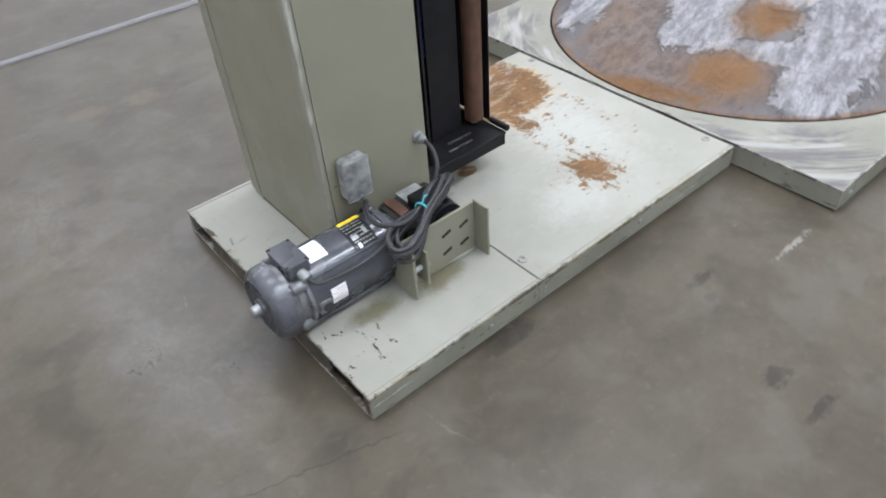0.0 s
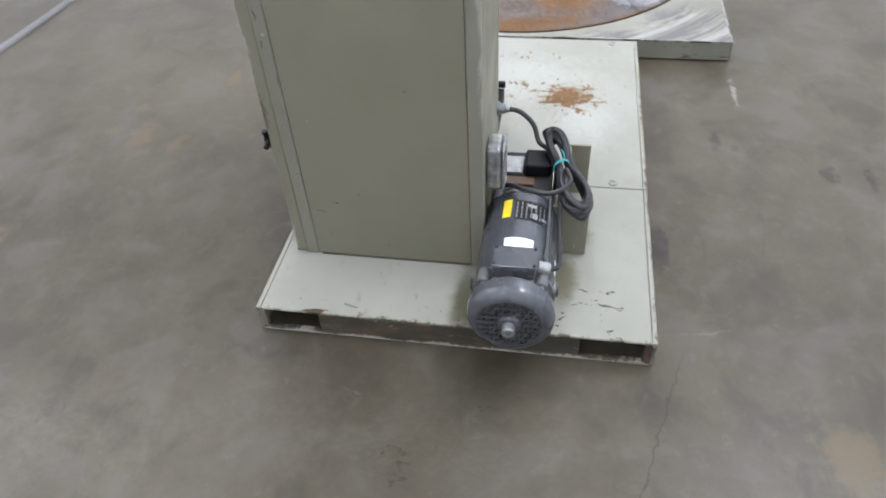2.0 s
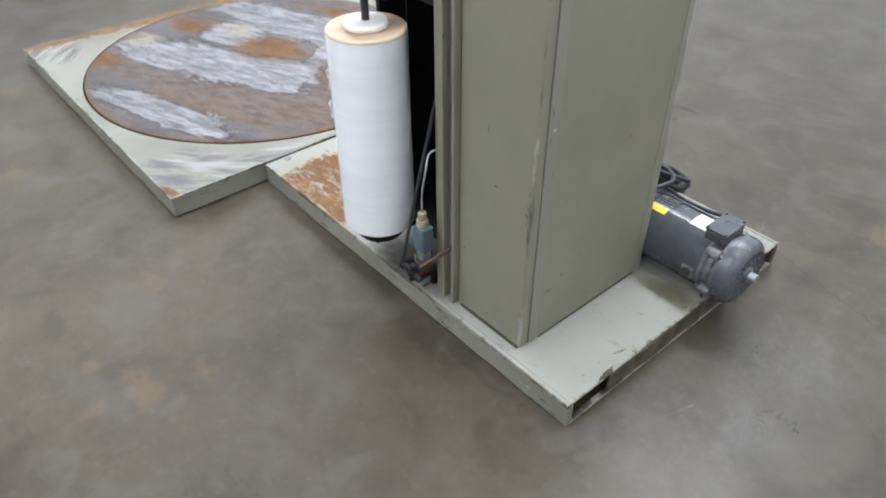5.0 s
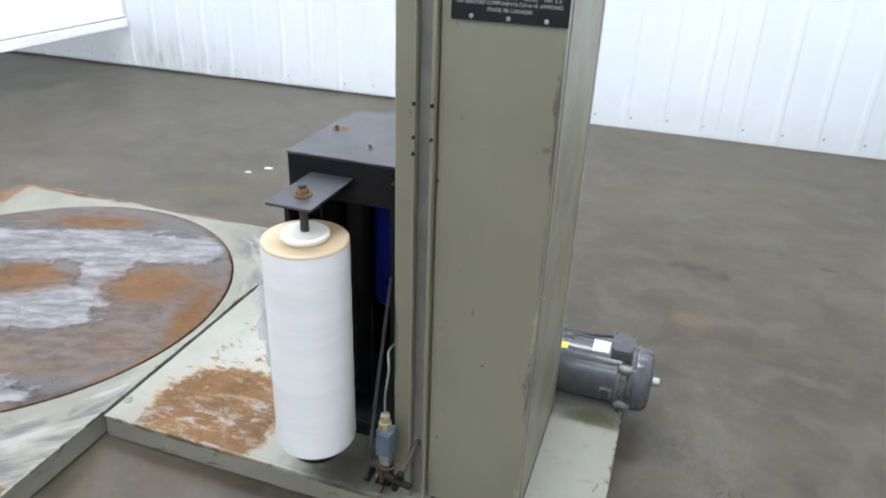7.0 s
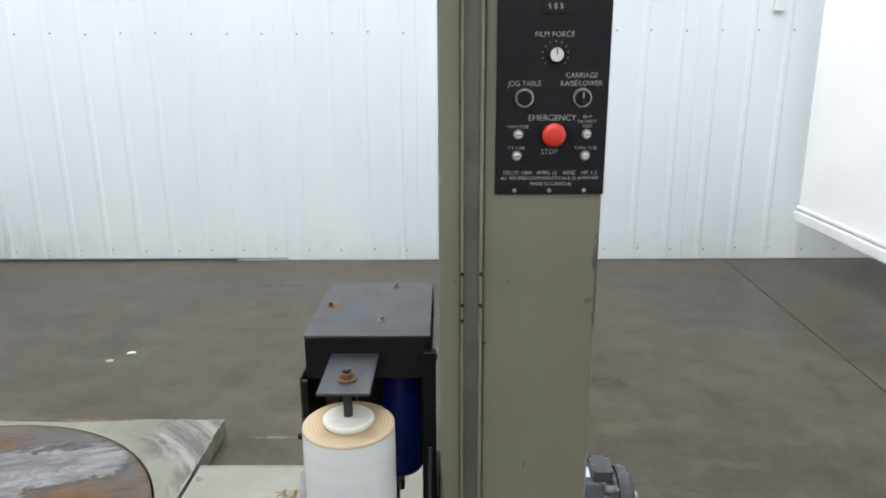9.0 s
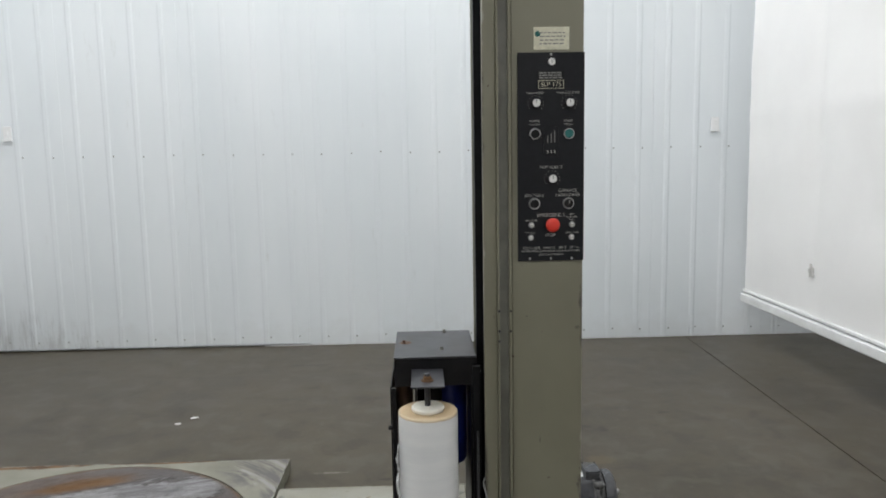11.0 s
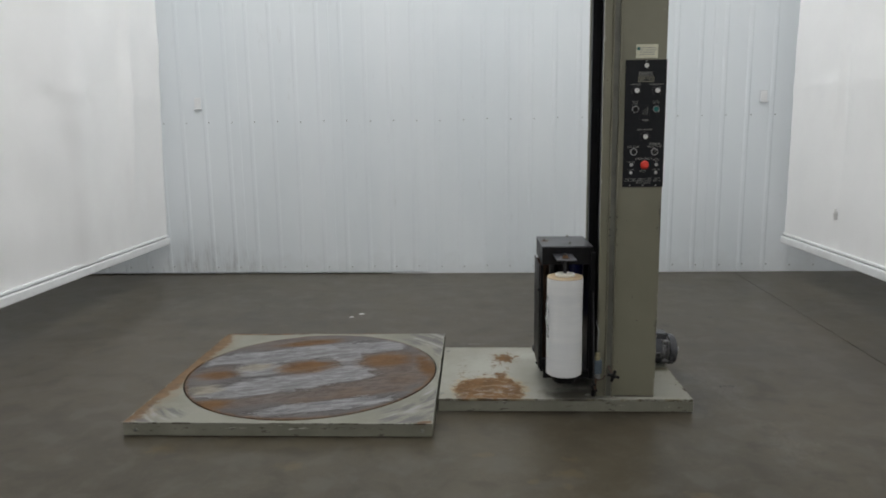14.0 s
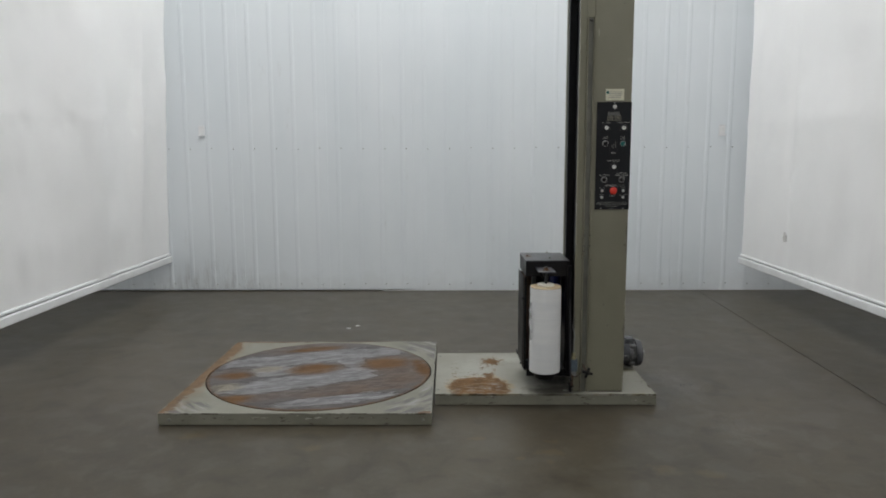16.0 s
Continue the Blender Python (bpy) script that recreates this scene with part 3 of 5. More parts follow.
INK = simple("pale_print", (0.43, 0.43, 0.41), 0.6, 0, 0.25, 300, 0, (0.2, 0.2, 0.2), 0.4)
REDPLASTIC = simple("red_plastic", (0.62, 0.035, 0.02), 0.35, 0, 0.05, 30, 0)
GREENPLASTIC = simple("green_button", (0.02, 0.125, 0.115), 0.3, 0, 0.1)
PAPER = simple("white_label", (0.78, 0.78, 0.78), 0.5, 0, 0.04, 60, 0, (0.5, 0.5, 0.48), 0.25)
OLDPAPER = simple("yellowed_label", (0.6, 0.58, 0.45), 0.5, 0, 0.1, 80, 0, (0.35, 0.33, 0.22), 0.6)
YELLOW = simple("yellow_sticker", (0.75, 0.55, 0.02), 0.45)
PINKPRINT = simple("faded_red_print", (0.5, 0.36, 0.35), 0.6)
GREY = simple("grey_print", (0.22, 0.22, 0.21), 0.6)
WHITE = simple("white_trim", (0.8, 0.81, 0.82), 0.4, 0, 0.05, 8, 0.05, (0.5, 0.5, 0.48), 0.15)
CEILING = simple("ceiling_sheet", (0.3, 0.3, 0.3), 0.6, 0, 0.05, 3)
PLAINWALL = simple("pale_far_wall", (0.72, 0.73, 0.74), 0.7, 0, 0.08, 2)
SCUFF = simple("worn_vinyl", (0.66, 0.655, 0.64), 0.6)
JOINT = simple("joint_filler", (0.05, 0.045, 0.04), 0.8)
CORD = simple("pale_cord_cover", (0.120, 0.117, 0.116), 0.45, 0, 0.08, 12, 0.1, (0.2, 0.2, 0.2), 0.4)


def roll_skin():
    m = Mat("stretch_film")
    band = m.noise(9, 6, 0.7, stretch=(0.15, 0.15, 1.4))
    c = m.mix(m.step(band, 0.35, 0.65), (0.69, 0.70, 0.71), (0.76, 0.765, 0.765))
    m.bump(m.noise(40, 4, 0.5, stretch=(0.1, 0.1, 1)), 0.08, 0.002)
    return m.done(c, 0.33, 0.0, **{"Subsurface Weight": 0.15, "Subsurface Radius": (0.02, 0.02, 0.02)})


def roll_end_skin():
    m = Mat("stretch_film_end")
    d = m.vec("DISTANCE", m.pos, (0.637, 0.0, 0.702))
    ring = m.math("SINE", m.math("MULTIPLY", d, 900.0))
    c = m.mix(m.step(ring, -1, 1), (0.44, 0.33, 0.20), (0.50, 0.385, 0.25))
    c = m.mix(m.step(m.math("MULTIPLY_ADD", m.noise(20, 4), 0.02, d), 0.085, 0.1, 0, 0.5), c, (0.58, 0.50, 0.37))
    return m.done(c, 0.45)


def clear_film():
    m = Mat("loose_film")
    m.bump(m.noise(60, 4), 0.6, 0.004)
    return m.done((0.85, 0.87, 0.88), 0.25, 0.0, **{"Transmission Weight": 0.2, "Alpha": 0.5})


FILM, FILMEND, LOOSE = roll_skin(), roll_end_skin(), clear_film()
LENS = bpy.data.materials.new("lamp_diffuser")
LENS.use_nodes = True
LENS.node_tree.nodes["Principled BSDF"].inputs["Emission Color"].default_value = (0.95, 0.985, 1, 1)
LENS.node_tree.nodes["Principled BSDF"].inputs["Emission Strength"].default_value = 3.6

# ---------------------------------------------------------------- mesh helpers
HOME = {}


def thing(name, at, label, category, group="", kind=""):
    """An Empty at the thing's base; its parts hang under it."""
    ob = tagged(new(name), label, category, group, kind)
    ob.location = at
    ob.empty_display_size = 0.1
    HOME[ob] = Vector(at)
    return ob


def part(name, bm, material, parent=None, label="", smooth=False):
    """Links a bmesh, given in world places, as one mesh object under a thing or a part."""
    home = HOME.get(parent, Vector((0, 0, 0)))
    bmesh.ops.translate(bm, verts=bm.verts, vec=-home)
    bmesh.ops.recalc_face_normals(bm, faces=bm.faces)
    me = bpy.data.meshes.new(name)
    bm.to_mesh(me)
    bm.free()
    for mt in (material if isinstance(material, (list, tuple)) else [material]):
        me.materials.append(mt)
    if smooth:
        me.shade_smooth()
        me.set_sharp_from_angle(angle=radians(40))
    ob = new(name, me)
    if parent is not None:
        ob.parent = parent
    HOME[ob] = home
    if label:
        ob["label"] = label
    return ob


def structure(ob, label, category):
    return tagged(ob, label, category, kind="structure")


def box(bm, x0, x1, y0, y1, z0, z1, bevel=0.0, turn=None, seg=2):
    """A box with rounded edges; turn is a matrix about its centre."""
    c = Vector(((x0 + x1) / 2, (y0 + y1) / 2, (z0 + z1) / 2))
    m = Matrix.Translation(c) @ (turn or Matrix()) @ Matrix.Diagonal((x1 - x0, y1 - y0, z1 - z0, 1))
    made = bmesh.ops.create_cube(bm, size=1, matrix=m)["verts"]
    if bevel:
        edges = list({e for v in made for e in v.link_edges})
        bmesh.ops.bevel(bm, geom=edges, offset=bevel, segments=seg, profile=0.5, affect="EDGES")
    return bm


def frame_of(d):
    d = Vector(d).normalized()
    u = d.orthogonal().normalized()
    return u, d.cross(u)


def lathe(bm, origin, axis, profile, seg=32):
    """Turns a profile of (along, radius) round an axis; radius 0 closes it."""
    o, d = Vector(origin), Vector(axis).normalized()
    u, w = frame_of(d)
    rings = []
    for h, r in profile:
        if r <= 1e-6:
            rings.append([bm.verts.new(o + d * h)])
        else:
            rings.append([bm.verts.new(o + d * h + (u * math.cos(a) + w * math.sin(a)) * r)
                          for a in (2 * math.pi * i / seg for i in range(seg))])
    for a, b in zip(rings, rings[1:]):
        for i in range(seg):
            j = (i + 1) % seg
            if len(a) == 1 and len(b) == 1:
                continue
            if len(a) == 1:
                bm.faces.new((a[0], b[i], b[j]))
            elif len(b) == 1:
                bm.faces.new((a[i], b[0], a[j]))
            else:
                bm.faces.new((a[i], b[i], b[j], a[j]))
    return bm


def rod(bm, p, q, r, seg=16, edge=0.0):
    """A capped round bar, with a chamfer if edge is given."""
    p, q = Vector(p), Vector(q)
    n = (q - p).length
    e = edge
    prof = [(0, 0), (0, r - e), (e, r), (n - e, r), (n, r - e), (n, 0)] if e else [(0, 0), (0, r), (n, r), (n, 0)]
    return lathe(bm, p, q - p, prof, seg)


def hexbolt(bm, p, axis, r, h, washer=True):
    d = Vector(axis).normalized()
    p = Vector(p)
    if washer:
        lathe(bm, p, d, [(0, 0), (0, r * 1.7), (h * 0.25, r * 1.65), (h * 0.25, 0)], 16)
    lathe(bm, p + d * (h * 0.25 if washer else 0), d, [(0, 0), (0, r), (h * 0.85, r), (h, r * 0.85), (h, 0)], 6)
    return bm


def tube(bm, pts, r, seg=8, smooth=3):
    """A round cable swept along points, smoothed as a Catmull-Rom curve."""
    pts = [Vector(p) for p in pts]
    path = []
    for i in range(len(pts) - 1):
        a, b, c, d = pts[max(i - 1, 0)], pts[i], pts[i + 1], pts[min(i + 2, len(pts) - 1)]
        for k in range(smooth):
            t = k / smooth
            path.append(0.5 * ((2 * b) + (c - a) * t + (2 * a - 5 * b + 4 * c - d) * t * t + (3 * b - a - 3 * c + d) * t ** 3))
    path.append(pts[-1])
    side = (path[1] - path[0]).orthogonal().normalized()
    rings = []
    for i, p in enumerate(path):
        d = (path[min(i + 1, len(path) - 1)] - path[max(i - 1, 0)]).normalized()
        side = (side - d * side.dot(d)).normalized()
        up = d.cross(side)
        rings.append([bm.verts.new(p + (side * math.cos(a) + up * math.sin(a)) * r) for a in (2 * math.pi * j / seg for j in range(seg))])
    for a, b in zip(rings, rings[1:]):
        for i in range(seg):
            j = (i + 1) % seg
            bm.faces.new((a[i], a[j], b[j], b[i]))
    bm.faces.new(rings[0][::-1])
    bm.faces.new(rings[-1])
    return bm


def extrude_profile(bm, profile, to):
    """Extrudes a closed outline (list of points) by the vector to, with caps."""
    a = [bm.verts.new(p) for p in profile]
    b = [bm.verts.new(Vector(p) + Vector(to)) for p in profile]
    n = len(a)
    for i in range(n):
        bm.faces.new((a[i], a[(i + 1) % n], b[(i + 1) % n], b[i]))
    bm.faces.new(a[::-1])
    bm.faces.new(b)
    return bm


def B():
    return bmesh.new()


def lettering(text, x, z, size, y, parent, material=None, wide=1.0, stand=0.0006):
    """Printed words on a face that looks towards -y, centred on x, z."""
    cu = bpy.data.curves.new("lettering", "FONT")
    cu.body, cu.size, cu.align_x, cu.align_y = text, size, "CENTER", "CENTER"
    cu.extrude = 0.0002
    cu.offset = -0.010 * size
    tmp = bpy.data.objects.new("lettering", cu)
    scene.collection.objects.link(tmp)
    bpy.context.view_layer.update()
    me = bpy.data.meshes.new_from_object(tmp.evaluated_get(bpy.context.evaluated_depsgraph_get()))
    bpy.data.objects.remove(tmp)
    me.materials.clear()
    me.materials.append(material or INK)
    me.transform(pose(x, y - stand, z, 90, 0, 0) @ Matrix.Diagonal((wide, 1, 1, 1)))
    me.transform(Matrix.Translation(-HOME[parent]))
    ob = new("lettering", me)
    ob.parent = parent
    HOME[ob] = HOME[parent]
    return ob


def bars(bm, x0, x1, z, rows, pitch, h, y, rng):
    """Plain bars in place of small print, on a face that looks towards -y."""
    for k in range(rows):
        x = x0
        while x < x1 - 0.004:
            w = rng.uniform(0.006, 0.016)
            e = min(x + w, x1)
            box(bm, x, e, y - 0.0008, y - 0.0001, z - k * pitch - h / 2, z - k * pitch + h / 2)
            x = e + rng.uniform(0.002, 0.004)
    return bm


# ---------------------------------------------------------------- hall
def build_hall():
    rng = random.Random(4)
    # slab fields with an open sawn joint
    bm = box(B(), -8, 8, -8, 6, -0.20, -0.012)
    floor = structure(part("floor", bm, JOINT), "grey sealed concrete floor, scuffed and stained", "floor")
    ja, jb = 2.60 - 8 * 0.036, 2.60 + 6 * 0.036
    for outline in (((-8, -8), (ja - 0.003, -8), (jb - 0.003, 6), (-8, 6)), ((ja + 0.003, -8), (8, -8), (8, 6), (jb + 0.003, 6))):
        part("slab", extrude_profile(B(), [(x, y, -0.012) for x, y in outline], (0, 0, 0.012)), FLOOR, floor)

    # back wall of ribbed sheets
    Y = 3.505
    bm = box(B(), -6, 6, Y + 0.03, Y + 0.15, 0, CEIL)
    wall = structure(part("wall_north", bm, SHEET), "white ribbed sheet metal wall with rows of screws", "wall")
    P = 0.2255
    first = -0.351 - 0.035
    n0 = -23
    for k in range(13):
        a = first + (n0 + 4 * k) * P - P / 2
        outline = []
        for i in range(4):
            c = a + P / 2 + i * P
            outline += [(c - 0.026, Y), (c - 0.012, Y - 0.0034), (c + 0.010, Y - 0.0034), (c + 0.022, Y)]
        low = 0.018 if a + 2 * P < -0.7 else 0.006
        pts = [(a + 0.0005, Y + 0.028), (a + 0.0005, Y)] + outline + [(a + 4 * P - 0.0005, Y), (a + 4 * P - 0.0005, Y + 0.028)]
        wobble = rng.uniform(-0.0015, 0.0015)
        part("metal_sheet", extrude_profile(B(), [(x, y + wobble, low) for x, y in pts], (0, 0, CEIL - 0.1 - low)), SHEET, wall)
    bm = B()
    for k in range(-14, 18):
        for z in (0.075, 1.505, 3.2):
            x = first + 0.035 + k * P + rng.uniform(-0.004, 0.004)
            lathe(bm, (x, Y - 0.001, z + rng.uniform(-0.006, 0.006)), (0, -1, 0), [(0, 0.0065), (0.0015, 0.006), (0.004, 0.0045), (0.004, 0)], 8)
    tagged(part("screw", bm, DULL, wall, "small zinc wall screws"), kind="stuff")
    part("base_strip", box(B(), -0.63, 6, Y + 0.003, Y + 0.028, 0.0, 0.006), WHITE, wall)

    # small white clips on the wall
    for x, z in ((-2.475, 1.690), (2.912, 1.678)):
        t = thing("wall_clip", (x, Y - 0.006, z), "small white plastic clip fixed to the ribbed wall", "clip", "wall clips")
        part("back_plate", box(B(), x - 0.032, x + 0.032, Y - 0.018, Y - 0.0057, z - 0.045, z + 0.055, 0.004), WHITE, t)
        part("catch", box(B(), x - 0.008, x + 0.008, Y - 0.024, Y - 0.0182, z - 0.012, z + 0.022, 0.002), WHITE, t)
        part("lip", box(B(), x - 0.036, x + 0.036, Y - 0.034, Y - 0.0057, z - 0.055, z - 0.0455, 0.002), WHITE, t)

    # hanging vinyl side curtains with a bottom rail
    def curtain(name, xa, ya, xb, yb, s, seed, dz, lean_in):
        """From (xa, ya) at the back wall to (xb, yb); s faces the room, lean_in is how far the sheet leans that way per metre."""
        r = random.Random(seed)
        NU, NV = 200, 90
        top, low = 4.6, 0.385 + dz
        L = math.hypot(xb - xa, yb - ya)
        nx, ny = s * (ya - yb) / L * -1, s * (xb - xa) / L
        n = Vector((s, 0, 0))
        pleats = [(r.uniform(0, L), r.uniform(0.05, 0.22), r.uniform(-0.032, 0.032), r.uniform(-0.12, 0.12), r.uniform(0.2, 1)) for _ in range(34)]
        dimples = [(k, r.uniform(-0.02, 0.02)) for k in np.arange(0.75, L, 0.58)]
        bm = B()
        grid = []
        for side in (0, 1):
            rows = []
            for j in range(NV + 1):
                z = low + (top - low) * j / NV
                row = []
                for i in range(NU + 1):
                    u = L * (i / NU)
                    d = 0.0
                    for c, w, h, lean, where in pleats:
                        x = (u - c - lean * (z - 1.6)) / w
                        fade = math.exp(-((z - 1.7) / (0.5 + where)) ** 2)
                        d += h * math.exp(-x * x) * fade
                    if name == "left":
                        for c, dz in dimples:
                            q = ((u - c) / 0.05) ** 2 + ((z - 1.69 - dz) / 0.03) ** 2
                            d -= 0.022 * math.exp(-q)
                    d += 0.009 * math.exp(-((z - 1.73) / 0.05) ** 2) * (0.6 + 0.4 * math.sin(u * 5))
                    d += 0.012 * noise.noise((u * 2.6, z * 2.1, seed + 5)) + 0.006 * noise.noise((u * 6.5, z * 4.0, seed + 9))
                    d += 0.006 * noise.noise((u * 1.3, z * 0.8, seed))
                    edge = 0.02 * noise.noise((z * 1.5, seed, 0)) if i == 0 else 0
                    p = Vector((xa + (xb - xa) * u / L, ya + (yb - ya) * u / L + edge, z)) + n * (d + 0.005 * (1 - side) + lean_in * (z - low))
                    row.append(bm.verts.new(p))
                rows.append(row)
            grid.append(rows)
        for side in (0, 1):
            g = grid[side]
            for j in range(NV):
                for i in range(NU):
                    bm.faces.new((g[j][i], g[j][i + 1], g[j + 1][i + 1], g[j + 1][i]))
        f, b = grid
        for j in range(NV):
            bm.faces.new((f[j][0], f[j + 1][0], b[j + 1][0], b[j][0]))
            bm.faces.new((f[j][NU], b[j][NU], b[j + 1][NU], f[j + 1][NU]))
        for i in range(NU):
            bm.faces.new((f[0][i], b[0][i], b[0][i + 1], f[0][i + 1]))
            bm.faces.new((f[NV][i], f[NV][i + 1], b[NV][i + 1], b[NV][i]))
        t = thing("vinyl_curtain", (xa, ya, 0), "white hanging vinyl wall curtain with creases and bottom rail", "curtain", "side curtains")
        part("sheet", bm, VINYL, t, smooth=True)

        def along(lo, hi, z0, z1):
            prof = [(lo, z0), (lo, z1 - 0.006), (lo + 0.006, z1), (hi - 0.006, z1), (hi, z1 - 0.006), (hi, z0 + 0.008), (hi - 0.008, z0)]
            return extrude_profile(B(), [Vector((xa, ya, z)) + n * q for q, z in prof], (xb - xa, yb - ya, 0))
        part("bottom_rail", along(-0.03, 0.035, 0.300 + dz, 0.366 + dz), WHITE, t)
        part("clamp_strip", along(0.006, 0.020, 0.372 + dz, 0.398 + dz), WHITE, t)
        bm = along(-0.02, 0.012, 0.366 + dz, 0.386 + dz)
        part("channel", bm, GREY, t)
        off = lean_in * (top - low)
        part("top_rail", along(off - 0.03, off + 0.03, 4.56, 4.64), WHITE, t)
        # cables that hold the rail up at the roof
        for q in (0.1, 0.5, 0.9):
            p = Vector((xa + (xb - xa) * q, ya + (yb - ya) * q, 4.63)) + n * off
            part("hanger", rod(B(), p, p + Vector((0, 0, CEIL - 4.63)), 0.006, 8), DULL, t)
        return t
    curtain("left", -2.875, 3.46, -2.85, -6.4, 1, 3, 0.012, 0.032)
    curtain("right", 3.10, 3.29, 3.05, -6.4, -1, 8, 0.022, 0.0)
    # worn scuff on the curtain
    t = thing("curtain_patch", (3.09, 2.37, 0.70), "small grey worn scuff of tape on the white curtain", "patch")
    r = random.Random(3)
    for k in range(7):
        y, z = 2.37 + r.uniform(-0.03, 0.03), 0.70 + r.uniform(-0.03, 0.03)
        w, h = r.uniform(0.003, 0.008), r.uniform(0.008, 0.022)
        x = 3.10 - 0.0052 * (3.29 - y)
        prof = [(x - 0.012, y + w * a, z + h * b) for a, b in ((-1, -0.8), (-0.2, -1), (1, -0.3), (0.7, 1), (-0.5, 0.8))]
        part("tape_scrap", extrude_profile(B(), prof, (0.016, 0, 0)), SCUFF, t)

    # unseen walls and roof, added to close the hall; their tone sets the bounce light
    structure(part("wall_south", box(B(), -6, 6, -7.15, -7.0, 0, CEIL), PLAINWALL), "plain pale wall out of view, added to close the hall", "wall")
    structure(part("wall_west", box(B(), -6.15, -6, -7.15, 3.655, 0, CEIL), PLAINWALL), "plain pale wall out of view, added to close the hall", "wall")
    structure(part("wall_east", box(B(), 6, 6.15, -7.15, 3.655, 0, CEIL), PLAINWALL), "plain pale wall out of view, added to close the hall", "wall")
    structure(part("ceiling", box(B(), -6.15, 6.15, -7.15, 3.655, CEIL, CEIL + 0.15), CEILING), "plain grey roof out of view, added to close the hall", "ceiling")
    for lx, ly in LAMP_SPOTS:
        t = thing("strip_light", (lx, ly, CEIL), "assumed white ceiling strip light out of view, switched on", "lamp", "ceiling lights")
        bm = box(B(), lx - 1.2, lx + 1.2, ly - 0.3, ly + 0.3, CEIL - 0.09, CEIL - 0.001, 0.01)
        part("housing", bm, WHITE, t)
        part("diffuser", box(B(), lx - 1.15, lx + 1.15, ly - 0.25, ly + 0.25, CEIL - 0.105, CEIL - 0.09, 0.004), LENS, t)

    # low cord cover across the floor
    t = thing("cord_cover", (0.5, -1.5, 0), "pale grey rounded cord cover lying on the concrete", "cable cover")
    bm = B()
    pts = [(5.0, -1.62), (3.2, -1.58), (1.4, -1.535), (0.55, -1.508), (-0.25, -1.43), (-1.2, -1.36), (-2.6, -1.28)]
    prof = [(-0.019, 0.0), (-0.016, 0.007), (-0.007, 0.013), (0.007, 0.013), (0.016, 0.007), (0.019, 0.0)]
    rings = []
    for i, (x, y) in enumerate(pts):
        a, b = pts[max(i - 1, 0)], pts[min(i + 1, len(pts) - 1)]
        d = Vector((b[0] - a[0], b[1] - a[1], 0)).normalized()
        s = Vector((-d.y, d.x, 0))
        rings.append([bm.verts.new(Vector((x, y, 0)) + s * q + Vector((0, 0, h))) for q, h in prof])
    for a, b in zip(rings, rings[1:]):
        for i in range(len(prof)):
            j = (i + 1) % len(prof)
            bm.faces.new((a[i], a[j], b[j], b[i]))
    bm.faces.new(rings[0][::-1])
    bm.faces.new(rings[-1])
    part("cover", bm, CORD, t)

    # litter on the slab
    def scrap(x, y, w, h, rot, label):
        r = random.Random(int(x * 1000))
        t = thing("paper_scrap", (x, y, 0), label, "litter", "scraps on the floor")
        bm = B()
        n = 7
        ring = []
        for k in range(n):
            a = 2 * math.pi * k / n
            q = r.uniform(0.7, 1.1)
            ring.append(Vector((math.cos(a) * w * q, math.sin(a) * h * q, 0)))
        c, s = math.cos(rot), math.sin(rot)
        low = [bm.verts.new((x + p.x * c - p.y * s, y + p.x * s + p.y * c, 0.0005)) for p in ring]
        up = [bm.verts.new((v.co.x, v.co.y, 0.004 + r.uniform(0, 0.006))) for v in low]
        for i in range(n):
            j = (i + 1) % n
            bm.faces.new((low[i], low[j], up[j], up[i]))
        bm.faces.new(up)
        bm.faces.new(low[::-1])
        part("scrap", bm, PAPER, t)
    scrap(-0.684, 1.92, 0.026, 0.006, 0.3, "small torn white paper scrap on the concrete")
    scrap(-0.745, 1.83, 0.018, 0.005, 0.35, "small torn white paper scrap on the concrete")


build_hall()

# ---------------------------------------------------------------- turntable
TZ, PZ = 0.070, 0.070
TC, TR = (-0.722, 0.42), 0.694


def ragged_bar(x0, x1, y0, y1, z0, z1, axis, seed, amp=0.0012, n=24):
    """A sheet-metal skirt whose long edges are a little dented."""
    r = random.Random(seed)
    bm = B()
    rings = []
    for k in range(n + 1):
        f = k / n
        j = [r.uniform(-amp, amp) for _ in range(4)]
        if axis == "x":
            x = x0 + (x1 - x0) * f
            c = [(x, y0 + j[0], z0), (x, y1, z0), (x, y1, z1), (x, y0 + j[1] + 0.0015, z1 - abs(j[2])), ]
        else:
            y = y0 + (y1 - y0) * f
            c = [(x0, y, z0), (x1 + j[0], y, z0), (x1 + j[1] - 0.0015, y, z1 - abs(j[2])), (x0, y, z1)]
        rings.append([bm.verts.new(p) for p in c])
    for a, b in zip(rings, rings[1:]):
        for i in range(4):
            bm.faces.new((a[i], a[(i + 1) % 4], b[(i + 1) % 4], b[i]))
    bm.faces.new(rings[0][::-1])
    bm.faces.new(rings[-1])
    return bm


